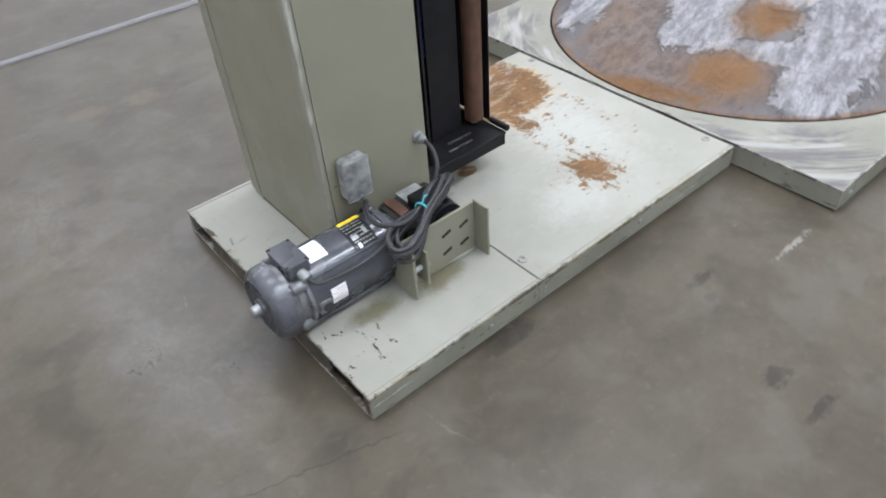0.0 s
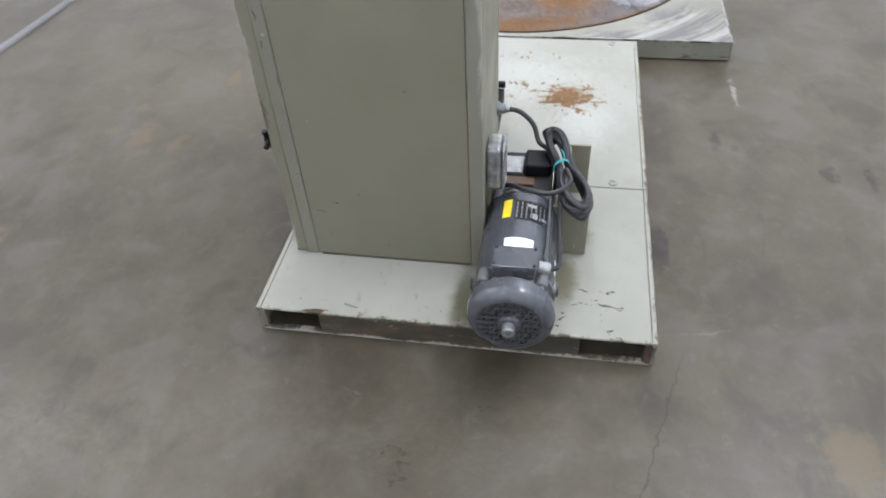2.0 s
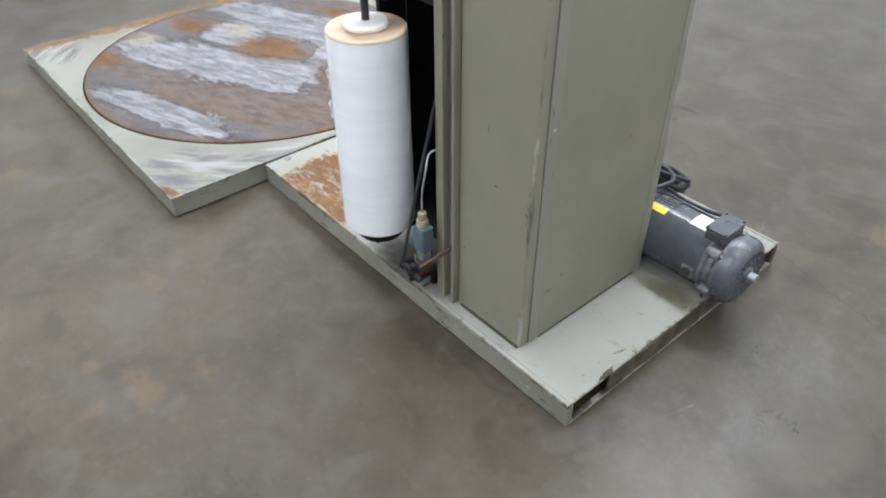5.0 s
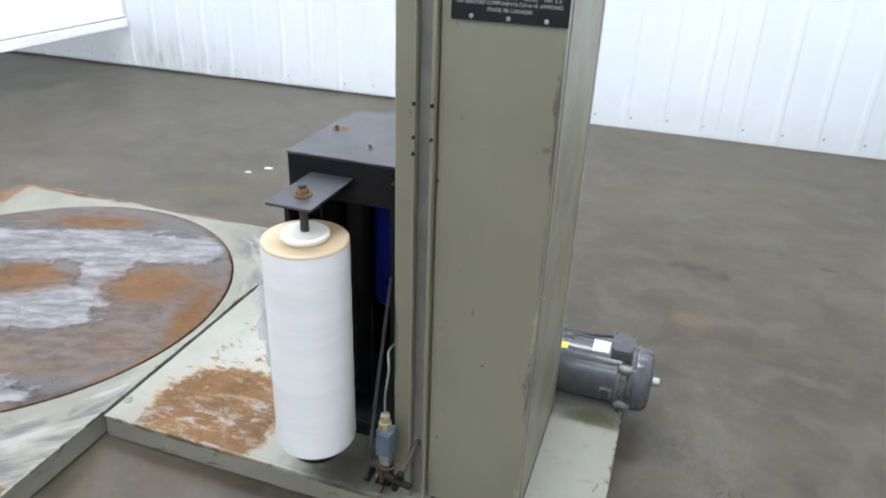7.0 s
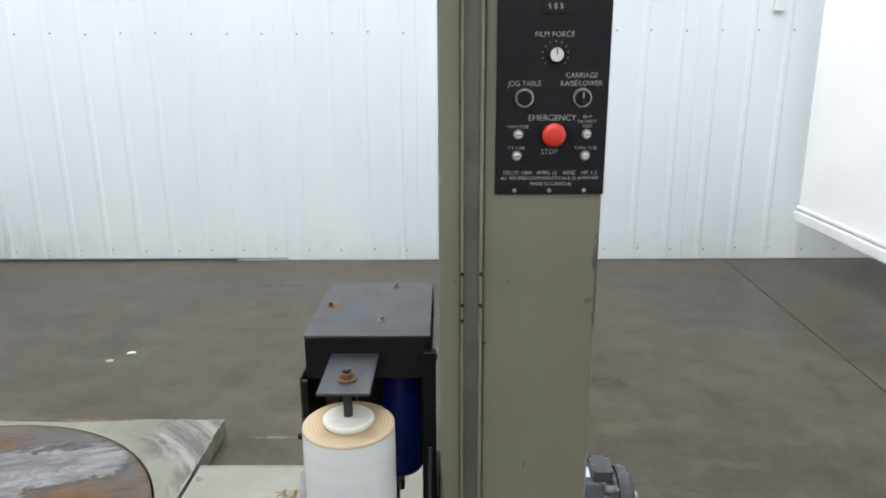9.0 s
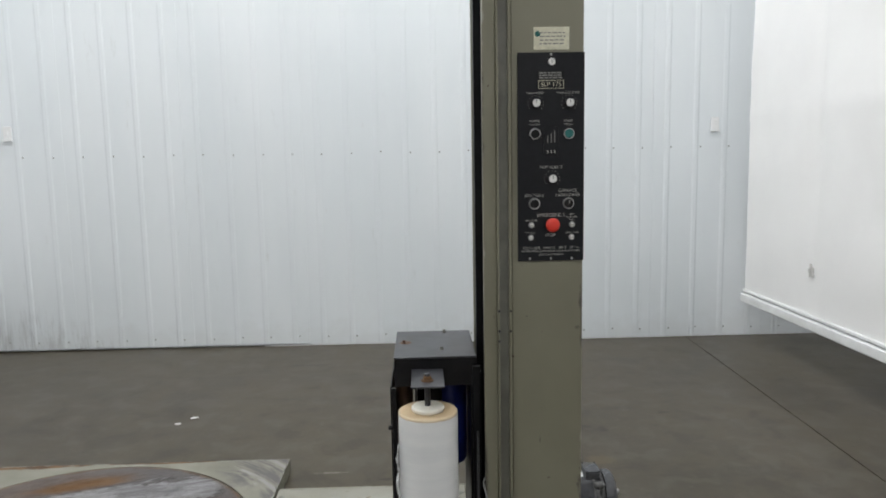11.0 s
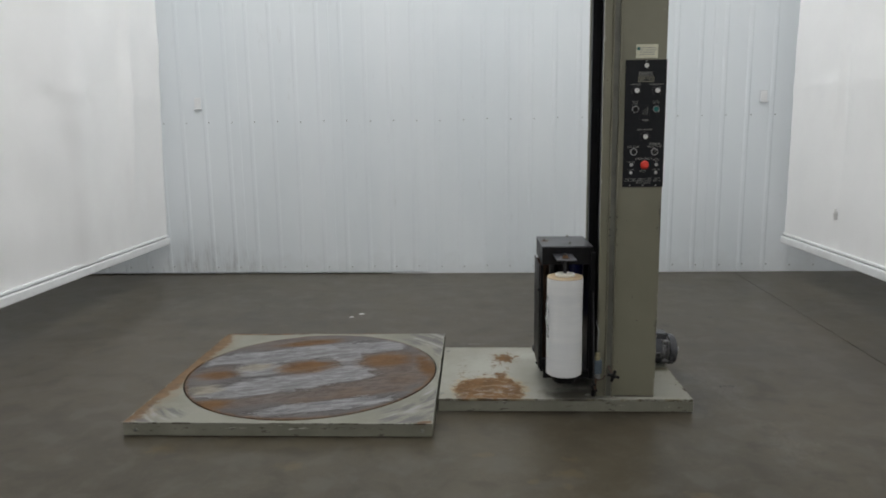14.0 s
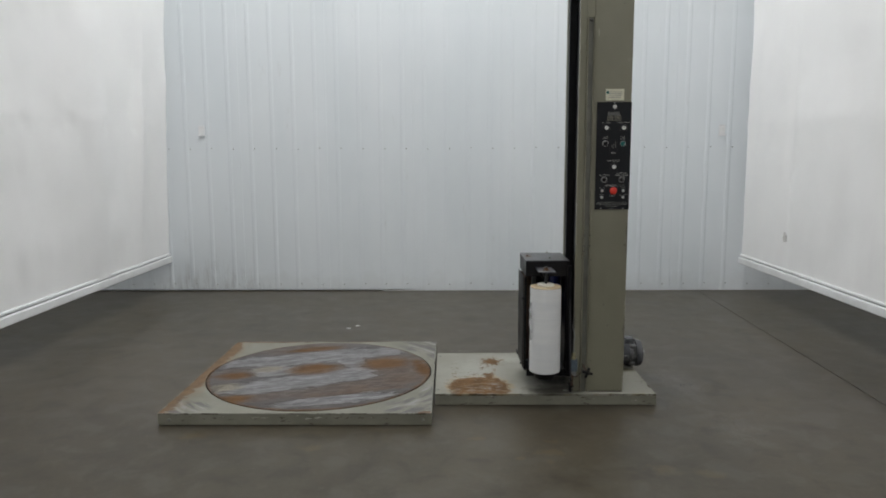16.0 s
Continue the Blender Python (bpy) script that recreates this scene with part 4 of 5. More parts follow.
def build_turntable():
    x0, x1, y0, y1 = -1.470, -0.002, -0.308, 1.158
    t = thing("turntable", ((x0 + x1) / 2, (y0 + y1) / 2, 0), "low square steel turntable platform, rusty with worn pale paint", "turntable")
    # deck plate with a round opening
    bm = B()
    N = 120
    cx, cy = TC
    corners = [math.atan2(y - cy, x - cx) for x, y in ((x1, y1), (x0, y1), (x0, y0), (x1, y0))]
    angs = sorted([2 * math.pi * i / N - math.pi for i in range(N)] + corners)
    inner, outer = [], []
    for a in angs:
        c, s = math.cos(a), math.sin(a)
        k = min((x1 - cx) / c if c > 0 else (x0 - cx) / c if c < 0 else 9, (y1 - cy) / s if s > 0 else (y0 - cy) / s if s < 0 else 9)
        inner.append((cx + c * (TR + 0.006), cy + s * (TR + 0.006)))
        outer.append((cx + c * k, cy + s * k))
    top_i = [bm.verts.new((*p, TZ)) for p in inner]
    top_o = [bm.verts.new((*p, TZ)) for p in outer]
    bot_i = [bm.verts.new((*p, TZ - 0.012)) for p in inner]
    bot_o = [bm.verts.new((*p, TZ - 0.006)) for p in outer]
    n = len(angs)
    for i in range(n):
        j = (i + 1) % n
        bm.faces.new((top_i[i], top_o[i], top_o[j], top_i[j]))
        bm.faces.new((top_i[j], bot_i[j], bot_i[i], top_i[i]))
        bm.faces.new((top_o[i], bot_o[i], bot_o[j], top_o[j]))
        bm.faces.new((bot_i[i], bot_i[j], bot_o[j], bot_o[i]))
    part("deck", bm, DECK, t, "pale painted deck with rust along one edge")
    z = TZ - 0.006
    part("skirt", ragged_bar(x0, x1, y0, y0 + 0.006, 0.006, z, "x", 1), SKIRT, t)
    part("skirt", ragged_bar(x0, x1, y1 - 0.006, y1, 0.006, z, "x", 2), SKIRT, t)
    part("skirt", ragged_bar(x0, x0 + 0.006, y0 + 0.006, y1 - 0.006, 0.006, z, "y", 3), SKIRT, t)
    part("skirt", ragged_bar(x1 - 0.006, x1, y0 + 0.006, y1 - 0.006, 0.006, z, "y", 4), SKIRT, t)
    # dark block that stands for the shade inside the turntable base
    part("well", box(B(), x0 + 0.01, x1 - 0.01, y0 + 0.01, y1 - 0.01, 0.01, 0.03), HOLLOW, t)
    for x in (x0 + 0.06, x1 - 0.06):
        for y in (y0 + 0.06, y1 - 0.06):
            part("foot_pad", box(B(), x - 0.04, x + 0.04, y - 0.04, y + 0.04, 0.0, 0.0098), RUBBER, t)
    # round table
    bm = lathe(B(), (cx, cy, 0.03), (0, 0, 1), [(0, 0), (0, TR - 0.003), (0.034, TR - 0.003), (0.041, TR - 0.002), (0.0435, TR - 0.006), (0.0435, 0.35), (0.043, 0)], 128)
    part("disc", bm, DISC, t, "round rust-stained turning plate", True)
    for x, y, a in ((-0.05, y0, -1), (-1.41, y0, -1)):
        part("bolt", lathe(B(), (x, y + 0.001, 0.034), (0, -1, 0), [(0, 0.0095), (0.003, 0.0085), (0.004, 0.004), (0.004, 0)], 14), GREYBOLT, t)
    part("bolt", lathe(B(), (-0.06, y1, 0.036), (0, 1, 0), [(-0.002, 0.008), (0.004, 0.007), (0.004, 0)], 10), DULL, t)


build_turntable()


# ---------------------------------------------------------------- tower on its base plate
TX0, TX1, TY0, TY1, TOP = 0.808, 1.098, 0.041, 0.482, 2.44
SL0, SL1 = 0.847, 0.880


def build_tower():
    t = thing("wrapping_tower", (0.95, 0.26, 0), "tall khaki steel machine tower on a low pale base plate", "machine")
    bx0, bx1, by0, by1 = 0.010, 1.282, 0.002, 0.853
    SX = 0.787
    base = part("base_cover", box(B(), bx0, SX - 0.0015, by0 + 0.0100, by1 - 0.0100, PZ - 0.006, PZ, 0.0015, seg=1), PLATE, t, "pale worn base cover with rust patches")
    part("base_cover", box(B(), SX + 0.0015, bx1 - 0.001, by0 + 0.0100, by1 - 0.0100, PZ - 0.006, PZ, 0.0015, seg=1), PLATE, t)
    part("base_rim", box(B(), bx0, SX - 0.001, by1 - 0.0095, by1 + 0.001, PZ - 0.012, PZ + 0.001, 0.002), PLATE, t)
    part("base_rim", box(B(), SX + 0.001, bx1 - 0.001, by1 - 0.0095, by1 + 0.001, PZ - 0.012, PZ + 0.001, 0.002), PLATE, t)
    part("base_rim", box(B(), bx0, 0.94, by0 - 0.001, by0 + 0.0095, PZ - 0.012, PZ + 0.001, 0.002), PLATE, t)
    part("base_rim", box(B(), 0.942, bx1 - 0.001, by0 - 0.001, by0 + 0.0095, PZ - 0.012, PZ + 0.001, 0.002), PLATE, t)
    part("skirt", ragged_bar(bx0, bx1, by0, by0 + 0.006, 0.005, PZ - 0.012, "x", 11), SKIRT, t)
    part("skirt", ragged_bar(bx0, bx1, by1 - 0.006, by1, 0.005, PZ - 0.0125, "x", 12, 0.001), SKIRT, t)
    # the end with two open fork slots
    part("end_plate", ragged_bar(bx1 - 0.006, bx1, 0.142, 0.70, 0.012, PZ - 0.0065, "y", 13, 0.0025), GRIMY, t)
    part("end_sill", box(B(), bx1 - 0.012, bx1, 0.006, by1 - 0.006, 0.001, 0.0115, 0.002), GRIMY, t)
    # dark sheet that stands for the shade inside the fork slots
    part("slot_shade_sheet", box(B(), bx1 - 0.10, bx1 - 0.092, 0.008, by1 - 0.008, 0.012, PZ - 0.0065), HOLLOW, t)
    part("end_post", box(B(), bx1 - 0.016, bx1, by1 - 0.024, by1 - 0.0065, 0.012, PZ - 0.0065, 0.002), OLDRUST, t)
    part("end_post", box(B(), bx1 - 0.012, bx1, 0.0065, 0.02, 0.012, PZ - 0.0065, 0.002), SKIRT, t)
    part("joint_post", box(B(), SX - 0.01, SX + 0.01, by1, by1 + 0.003, 0.02, PZ - 0.01, 0.001), SKIRT, t)
    for x, y in ((0.033, 0.776), (0.025, 0.074), (0.767, 0.771), (0.767, 0.06)):
        bm = lathe(B(), (x, y, PZ - 0.001), (0, 0, 1), [(0, 0.013), (0.003, 0.012), (0.0035, 0.006), (0.002, 0.004), (0.002, 0)], 16)
        part("bolt", bm, GREYBOLT, t)
    for x in (0.95, 0.805, 0.775, 0.42):
        bm = lathe(B(), (x, by1 + 0.0005, 0.036), (0, 1, 0), [(-0.002, 0.0085), (0.004, 0.0075), (0.0045, 0.004), (0.0025, 0)], 12)
        part("bolt", bm, GREYBOLT, t)

    z0 = PZ + 0.001
    # column: front left strip, slot, door, side, back
    strip = box(B(), TX0, SL0, TY0, TY0 + 0.02, z0, TOP, 0.003)
    part("front_strip", strip, KHAKI, t)
    part("slot_lip", box(B(), SL0 + 0.0005, SL0 + 0.006, TY0 - 0.017, TY0 + 0.016, z0, 2.17, 0.002), KHAKI, t)
    part("slot_lip", box(B(), SL1 + 0.0005, SL1 + 0.0075, TY0 - 0.017, TY0 + 0.012, z0, 2.17, 0.002), KHAKI, t)
    part("slot_back", box(B(), SL0 + 0.0065, SL1, TY0 + 0.002, TY0 + 0.010, z0, 2.17), GROOVE, t)
    part("slot_head", box(B(), SL0 + 0.0005, SL1 + 0.0085, TY0, TY0 + 0.02, 2.172, TOP, 0.002), KHAKI, t)
    part("front_panel", box(B(), SL1 + 0.009, TX1, TY0 - 0.001, TY0 + 0.026, z0 + 0.004, TOP, 0.004), KHAKI, t)
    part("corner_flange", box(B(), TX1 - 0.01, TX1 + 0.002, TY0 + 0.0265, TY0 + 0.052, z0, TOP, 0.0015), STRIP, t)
    for z in (0.30, 0.42, 0.62, 1.05, 1.5):
        part("flange_screw", lathe(B(), (TX1 + 0.0015, TY0 + 0.042, z), (1, 0, 0), [(0, 0.004), (0.002, 0.003), (0.002, 0)], 8), DULL, t)
    part("side_panel", box(B(), TX1 - 0.004, TX1, TY0 + 0.053, TY1 - 0.030, z0, TOP, 0.001), KHAKI, t)
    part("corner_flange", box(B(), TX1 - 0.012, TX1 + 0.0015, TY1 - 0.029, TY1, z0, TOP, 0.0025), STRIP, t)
    part("back_panel", box(B(), TX0, TX1 - 0.013, TY1 - 0.004, TY1, z0, TOP, 0.001), KHAKI, t)
    part("back_return", box(B(), TX0, TX0 + 0.004, TY1 - 0.03, TY1 - 0.0045, z0, TOP), KHAKI, t)
    # unseen dark sheet for the shade inside the column
    part("inner_shade_sheet", box(B(), 0.93, 0.936, TY0 + 0.03, TY1 - 0.005, z0, TOP), HOLLOW, t)
    part("top_cap", box(B(), TX0 - 0.002, TX1 + 0.003, TY0 - 0.003, TY1 + 0.002, TOP + 0.001, TOP + 0.02, 0.004), KHAKI, t)
    # black mast rails in the open side
    for y0, y1 in ((0.060, 0.098), (0.400, 0.438)):
        bm = extrude_profile(B(), [(0.811, y0, z0), (0.811, y1, z0), (0.819, y1, z0), (0.819, y0 + 0.007, z0), (0.855, y0 + 0.007, z0), (0.855, y0, z0)], (0, 0, TOP - z0 - 0.01))
        part("mast_rail", bm, BLACK, t, "black steel guide rail")
    part("mast_web", box(B(), 0.86, 0.866, 0.058, 0.45, z0, TOP - 0.01), BLACK, t)
    # adjustment screw at the slot's head and two dark screws at mid height
    part("slot_screw", rod(B(), (0.872, TY0 - 0.02, 2.15), (0.86, TY0 + 0.01, 2.16), 0.004, 8), BLACK, t)
    for x, z in ((0.8505, 0.925), (0.884, 0.925), (0.8505, 0.895), (0.884, 0.985), (0.8505, 0.985)):
        part("slot_screw", lathe(B(), (x, TY0 - 0.0172, z), (0, -1, 0), [(0, 0.004), (0.003, 0.003), (0.003, 0)], 8), BLACK, t)
    # weld bead and gasket line at the foot
    part("foot_seam", box(B(), SL1 + 0.02, TX1 - 0.005, TY0 - 0.004, TY0 + 0.002, PZ, PZ + 0.004, 0.001), GRIMY, t)
    part("foot_seam", box(B(), TX1 - 0.002, TX1 + 0.003, TY0 + 0.06, TY1 - 0.03, PZ, PZ + 0.004, 0.001), GRIMY, t)
    return t


build_tower()


# ---------------------------------------------------------------- control panel
def build_panel():
    px0, px1, pz0, pz1 = 0.908, 1.099, 1.129, 1.721
    W, H = px1 - px0, pz1 - pz0
    py = TY0 - 0.007
    rng = random.Random(9)
    t = thing("control_panel", (1.0, TY0 - 0.002, pz0), "black control panel with knobs, red stop button and white print", "control panel")
    plate = part("face_plate", box(B(), px0, px1, py, TY0 - 0.0015, pz0, pz1, 0.0012), PANEL, t)

    def X(u):
        return px0 + W * u

    def Z(v):
        return pz1 - H * v

    def disc(name, u, v, prof, mat, label=""):
        bm = lathe(B(), (X(u), py, Z(v)), (0, -1, 0), prof, 24)
        return part(name, bm, mat, t, label, True)

    def knob(u, v, r=0.0125):
        k = disc("knob", u, v, [(0, r * 1.25), (0.002, r * 1.25), (0.003, r), (0.016, r * 0.92), (0.018, r * 0.8), (0.018, 0)], BLACK, "dial knob with bright cap")
        part("cap", lathe(B(), (X(u), py - 0.0178, Z(v)), (0, -1, 0), [(0, r * 0.90), (0.0015, r * 0.88), (0.0015, 0)], 20), CAPS, k)
        part("pointer", box(B(), X(u) - 0.0008, X(u) + 0.0008, py - 0.0202, py - 0.0195, Z(v), Z(v) + r * 0.8), BLACK, k)
        bm = B()
        for i in range(11):
            a = radians(-130 + 26 * i)
            c = Vector((X(u) + math.sin(a) * r * 1.75, 0, Z(v) + math.cos(a) * r * 1.75))
            box(bm, c.x - 0.0011, c.x + 0.0011, py - 0.0006, py, c.z - 0.0011, c.z + 0.0011)
        part("scale", bm, GREY, t)

    def button(u, v, mat, label):
        k = disc("push_button", u, v, [(0, 0.0165), (0.003, 0.0162), (0.0075, 0.0150), (0.0075, 0.0132), (0.004, 0.0130), (0.004, 0)], STEEL, label)
        part("plunger", lathe(B(), (X(u), py - 0.0042, Z(v)), (0, -1, 0), [(0, 0.0128), (0.0028, 0.0126), (0.0036, 0.011), (0.0036, 0)], 20), mat, k)
        return k

    def fuse(u, v):
        k = disc("fuse_holder", u, v, [(0, 0.0088), (0.002, 0.0084), (0.004, 0.0076), (0.004, 0)], DULL)
        part("cap", lathe(B(), (X(u), py - 0.0041, Z(v)), (0, -1, 0), [(0, 0.0058), (0.0045, 0.0054), (0.0055, 0.0042), (0.0055, 0)], 16), CAPS, k)
        part("slot", box(B(), X(u) - 0.004, X(u) + 0.004, py - 0.0106, py - 0.0101, Z(v) - 0.0007, Z(v) + 0.0007), BLACK, k)

    def say(text, u, v, size, wide=1.0):
        lettering(text, X(u), Z(v), size, py, t, None, wide)

    lock = disc("key_lock", 0.51, 0.044, [(0, 0.0105), (0.003, 0.01), (0.006, 0.009), (0.006, 0)], CAPS)
    part("keyhole", box(B(), X(0.51) - 0.001, X(0.51) + 0.001, py - 0.0066, py - 0.0061, Z(0.044) - 0.004, Z(0.044) + 0.004), BLACK, lock)
    # model plate
    plt = part("model_plate", box(B(), X(0.5) - 0.038, X(0.5) + 0.038, py - 0.0016, py - 0.0001, Z(0.172), Z(0.085), 0.0005, seg=1), BLACK, t)
    part("print", bars(B(), X(0.5) - 0.034, X(0.5) + 0.034, Z(0.096), 3, 0.0068, 0.004, py - 0.0016, rng), GREY, plt)
    bm = B()
    zc, hw, hh = Z(0.150), 0.036, 0.0115
    for x0, x1, z0, z1 in ((-hw, hw, hh - 0.0012, hh), (-hw, hw, -hh, -hh + 0.0012), (-hw, -hw + 0.0012, -hh, hh), (hw - 0.0012, hw, -hh, hh)):
        box(bm, X(0.5) + x0, X(0.5) + x1, py - 0.0024, py - 0.0017, zc + z0, zc + z1)
    part("border", bm, OLDPAPER, plt)
    lettering("SLP 175", X(0.5), zc, 0.0185, py - 0.0017, t, OLDPAPER, 1.0)
    say("TABLE SPEED", 0.26, 0.190, 0.0085)
    say("CARRIAGE SPEED", 0.755, 0.190, 0.0085)
    knob(0.27, 0.238)
    knob(0.77, 0.238)
    say("POWER", 0.255, 0.322, 0.0085)
    say("ON/OFF", 0.255, 0.339, 0.0085)
    say("START", 0.76, 0.322, 0.0085)
    say("CYCLE", 0.76, 0.339, 0.0085)
    button(0.262, 0.383, BLACK, "black push button in a bright ring")
    button(0.765, 0.383, GREENPLASTIC, "green push button in a bright ring")
    counter = part("counter", box(B(), X(0.5) - 0.021, X(0.5) + 0.021, py - 0.004, py, Z(0.487), Z(0.350), 0.001), PANEL, t)
    bm = B()
    for k, dx in enumerate((-0.010, 0.0, 0.010)):
        box(bm, X(0.5) + dx - 0.001, X(0.5) + dx + 0.001, py - 0.0046, py - 0.0041, Z(0.425), Z(0.392 - 0.012 * k))
    part("tick", bm, GREY, counter)
    lettering("$ $ $", X(0.5), Z(0.468), 0.012, py - 0.0042, counter)
    say("FILM FORCE", 0.505, 0.543, 0.0125)
    knob(0.515, 0.598)
    say("JOG TABLE", 0.25, 0.678, 0.0125, 0.92)
    say("CARRIAGE", 0.755, 0.656, 0.0125, 0.92)
    say("RAISE/LOWER", 0.755, 0.678, 0.0125, 0.92)
    button(0.25, 0.718, BLACK, "black push button in a bright ring")
    k = disc("selector", 0.765, 0.718, [(0, 0.0165), (0.003, 0.0162), (0.006, 0.0150), (0.006, 0.0135), (0.003, 0.0132), (0.003, 0)], STEEL, "black selector switch in a bright ring")
    part("dial", lathe(B(), (X(0.765), py - 0.0032, Z(0.718)), (0, -1, 0), [(0, 0.0130), (0.006, 0.0126), (0.007, 0.011), (0.007, 0)], 24), BLACK, k)
    part("lever", box(B(), X(0.765) - 0.004, X(0.765) + 0.004, py - 0.016, py - 0.003, Z(0.718) - 0.0115, Z(0.718) + 0.0115, 0.002), BLACK, k)
    part("mark", box(B(), X(0.765) - 0.001, X(0.765) + 0.001, py - 0.0166, py - 0.0161, Z(0.718), Z(0.718) + 0.010), INK, k)
    say("EMERGENCY", 0.505, 0.775, 0.0145)
    e = disc("stop_button", 0.515, 0.822, [(0, 0.012), (0.010, 0.012), (0.011, 0.0195), (0.016, 0.0205), (0.020, 0.0195), (0.023, 0.016), (0.0245, 0.009), (0.025, 0)], REDPLASTIC, "red mushroom stop button")
    say("STOP", 0.49, 0.873, 0.0125)
    say("MAIN FUSE", 0.20, 0.800, 0.0075)
    say("T.T. FUSE", 0.19, 0.862, 0.0075)
    say("CARR. FUSE", 0.82, 0.862, 0.0075)
    for k, word in enumerate(("FILM", "DELIVERY", "FUSE")):
        say(word, 0.82, 0.772 + 0.0135 * k, 0.0075)
    for u, v in ((0.205, 0.822), (0.195, 0.884), (0.82, 0.822), (0.815, 0.884)):
        fuse(u, v)
    say("VOLTS: 120V   AMPS: 12    60HZ    HP: 1.5", 0.5, 0.935, 0.0100, 0.92)
    say("ALL SPECIFIED COMPONENTS CSA & UL APPROVED", 0.5, 0.951, 0.0080, 0.93)
    say("MADE IN CANADA", 0.51, 0.968, 0.0085)
    for u, v in ((0.18, 0.988), (0.5, 0.988), (0.82, 0.988), (0.5, 0.010)):
        disc("screw", u, v, [(0, 0.0038), (0.0015, 0.0033), (0.0022, 0.0015), (0.0022, 0)], DULL)
    # rating label over the panel
    t2 = thing("rating_label", (1.005, TY0 - 0.002, 1.729), "yellowed paper rating label stuck above the control panel", "label")
    lab = part("label", box(B(), 0.955, 1.056, TY0 - 0.0022, TY0 - 0.0012, 1.729, 1.791), OLDPAPER, t2)
    bm = bars(B(), 0.972, 1.045, 1.775, 4, 0.010, 0.0035, TY0 - 0.0022, rng)
    part("print", bm, GREY, lab)
    part("emblem", lathe(B(), (0.966, TY0 - 0.0022, 1.772), (0, -1, 0), [(0, 0.008), (0.0006, 0.008), (0.0006, 0)], 16), GREENPLASTIC, lab)


build_panel()


# ---------------------------------------------------------------- film carriage
def build_carriage():
    t = thing("film_carriage", (0.66, 0.28, 0.11), "black steel film carriage with brown rollers on the tower", "machine part")
    x0, x1, y0, y1 = 0.535, 0.79, 0.118, 0.456
    zt, zb = 0.828, 0.735
    head = part("head_cover", box(B(), x0, x1, y0, y1, zt - 0.006, zt, 0.002), BLACKTOP, t, "worn black top cover")
    part("head_front", box(B(), x0 + 0.002, x1, y0 + 0.001, y0 + 0.006, zb, zt - 0.0065, 0.001), BLACK, t)
    part("head_side", box(B(), x0 + 0.002, x0 + 0.007, y0 + 0.0065, y1 - 0.007, zb, zt - 0.0065, 0.001), BLACK, t)
    part("head_back", box(B(), x0 + 0.002, x1, y1 - 0.0065, y1 - 0.001, zb, zt - 0.0065, 0.001), BLACK, t)
    part("head_floor", box(B(), x0 + 0.008, x1, y0 + 0.007, y1 - 0.007, zb + 0.002, zb + 0.008), BLACK, t)
    for x, y, mat in ((0.563, 0.292, BROWN), (0.685, 0.20, GREYBOLT), (0.70, 0.43, GREYBOLT)):
        part("cover_screw", hexbolt(B(), (x, y, zt), (0, 0, 1), 0.0048, 0.008), mat, t)
    part("rust_mark", lathe(B(), (0.568, 0.297, zt), (0, 0, 1), [(0, 0.02), (0.0004, 0.019), (0.0004, 0)], 12), RUSTED, t)
    part("side_screw", hexbolt(B(), (x1 + 0.004, y0 + 0.02, 0.775), (0, -1, 0), 0.006, 0.025), DULL, t)
    # arm that holds the spindle
    bm = box(B(), 0.590, 0.686, -0.058, y0 + 0.0005, 0.784, 0.790, 0.0015)
    part("arm", bm, BLACKTOP, t, "worn black spindle arm")
    part("arm_gusset", box(B(), 0.632, 0.642, 0.05, y0, 0.742, 0.7835, 0.001), BLACK, t)
    # back plate, side posts, bottom plate
    part("back_plate", box(B(), 0.778 - 0.008, 0.777, 0.125, 0.45, 0.14, zb - 0.001, 0.001), BLACK, t)
    part("side_post", box(B(), 0.776, 0.800, 0.095, 0.117, 0.143, 0.80, 0.002), BLACK, t)
    # added black sheet stands for the dark inside of the carriage
    part("screen", box(B(), 0.6025, 0.702, 0.3655, 0.370, 0.187, zb - 0.001, 0.001), BLACK, t)
    part("left_post", box(B(), 0.528, 0.541, 0.104, 0.1175, 0.187, 0.7345, 0.002), BLACK, t)
    part("side_plate", box(B(), 0.5225, 0.5265, 0.119, 0.40, 0.190, 0.7345, 0.001), BLACK, t)
    # added black sheet hides the rollers, so that the inside reads dark
    part("roller_hider", box(B(), 0.598, 0.602, 0.135, 0.365, 0.190, 0.7345, 0.001), BLACK, t)
    part("bottom_plate", box(B(), 0.529, 0.800, 0.10, 0.470, 0.180, 0.186, 0.0015), BLACK, t)
    part("bottom_lip", box(B(), 0.533, 0.80, 0.4635, 0.470, 0.150, 0.1795, 0.001), BLACK, t)
    part("bottom_lip", box(B(), 0.545, 0.80, 0.10, 0.1065, 0.145, 0.1795, 0.001), BLACK, t)
    part("end_roller", rod(B(), (0.525, 0.405, 0.196), (0.525, 0.472, 0.196), 0.0095, 14, 0.002), BLACK, t)
    part("bright_slot", box(B(), 0.60, 0.68, 0.40, 0.41, 0.1862, 0.1868), STEEL, t)
    part("bright_slot", box(B(), 0.62, 0.70, 0.43, 0.438, 0.1862, 0.1868), STEEL, t)
    for y, z in ((0.20, 0.196), (0.118, 0.61)):
        bm = rod(B(), (0.5305, y - 0.01, z), (0.522, y - 0.01, z), 0.0095, 12, 0.003)
        hexbolt(bm, (0.523, y - 0.01, z), (-1, 0, 0), 0.007, 0.008, False)
        part("roller_nut", bm, BLACK, t)
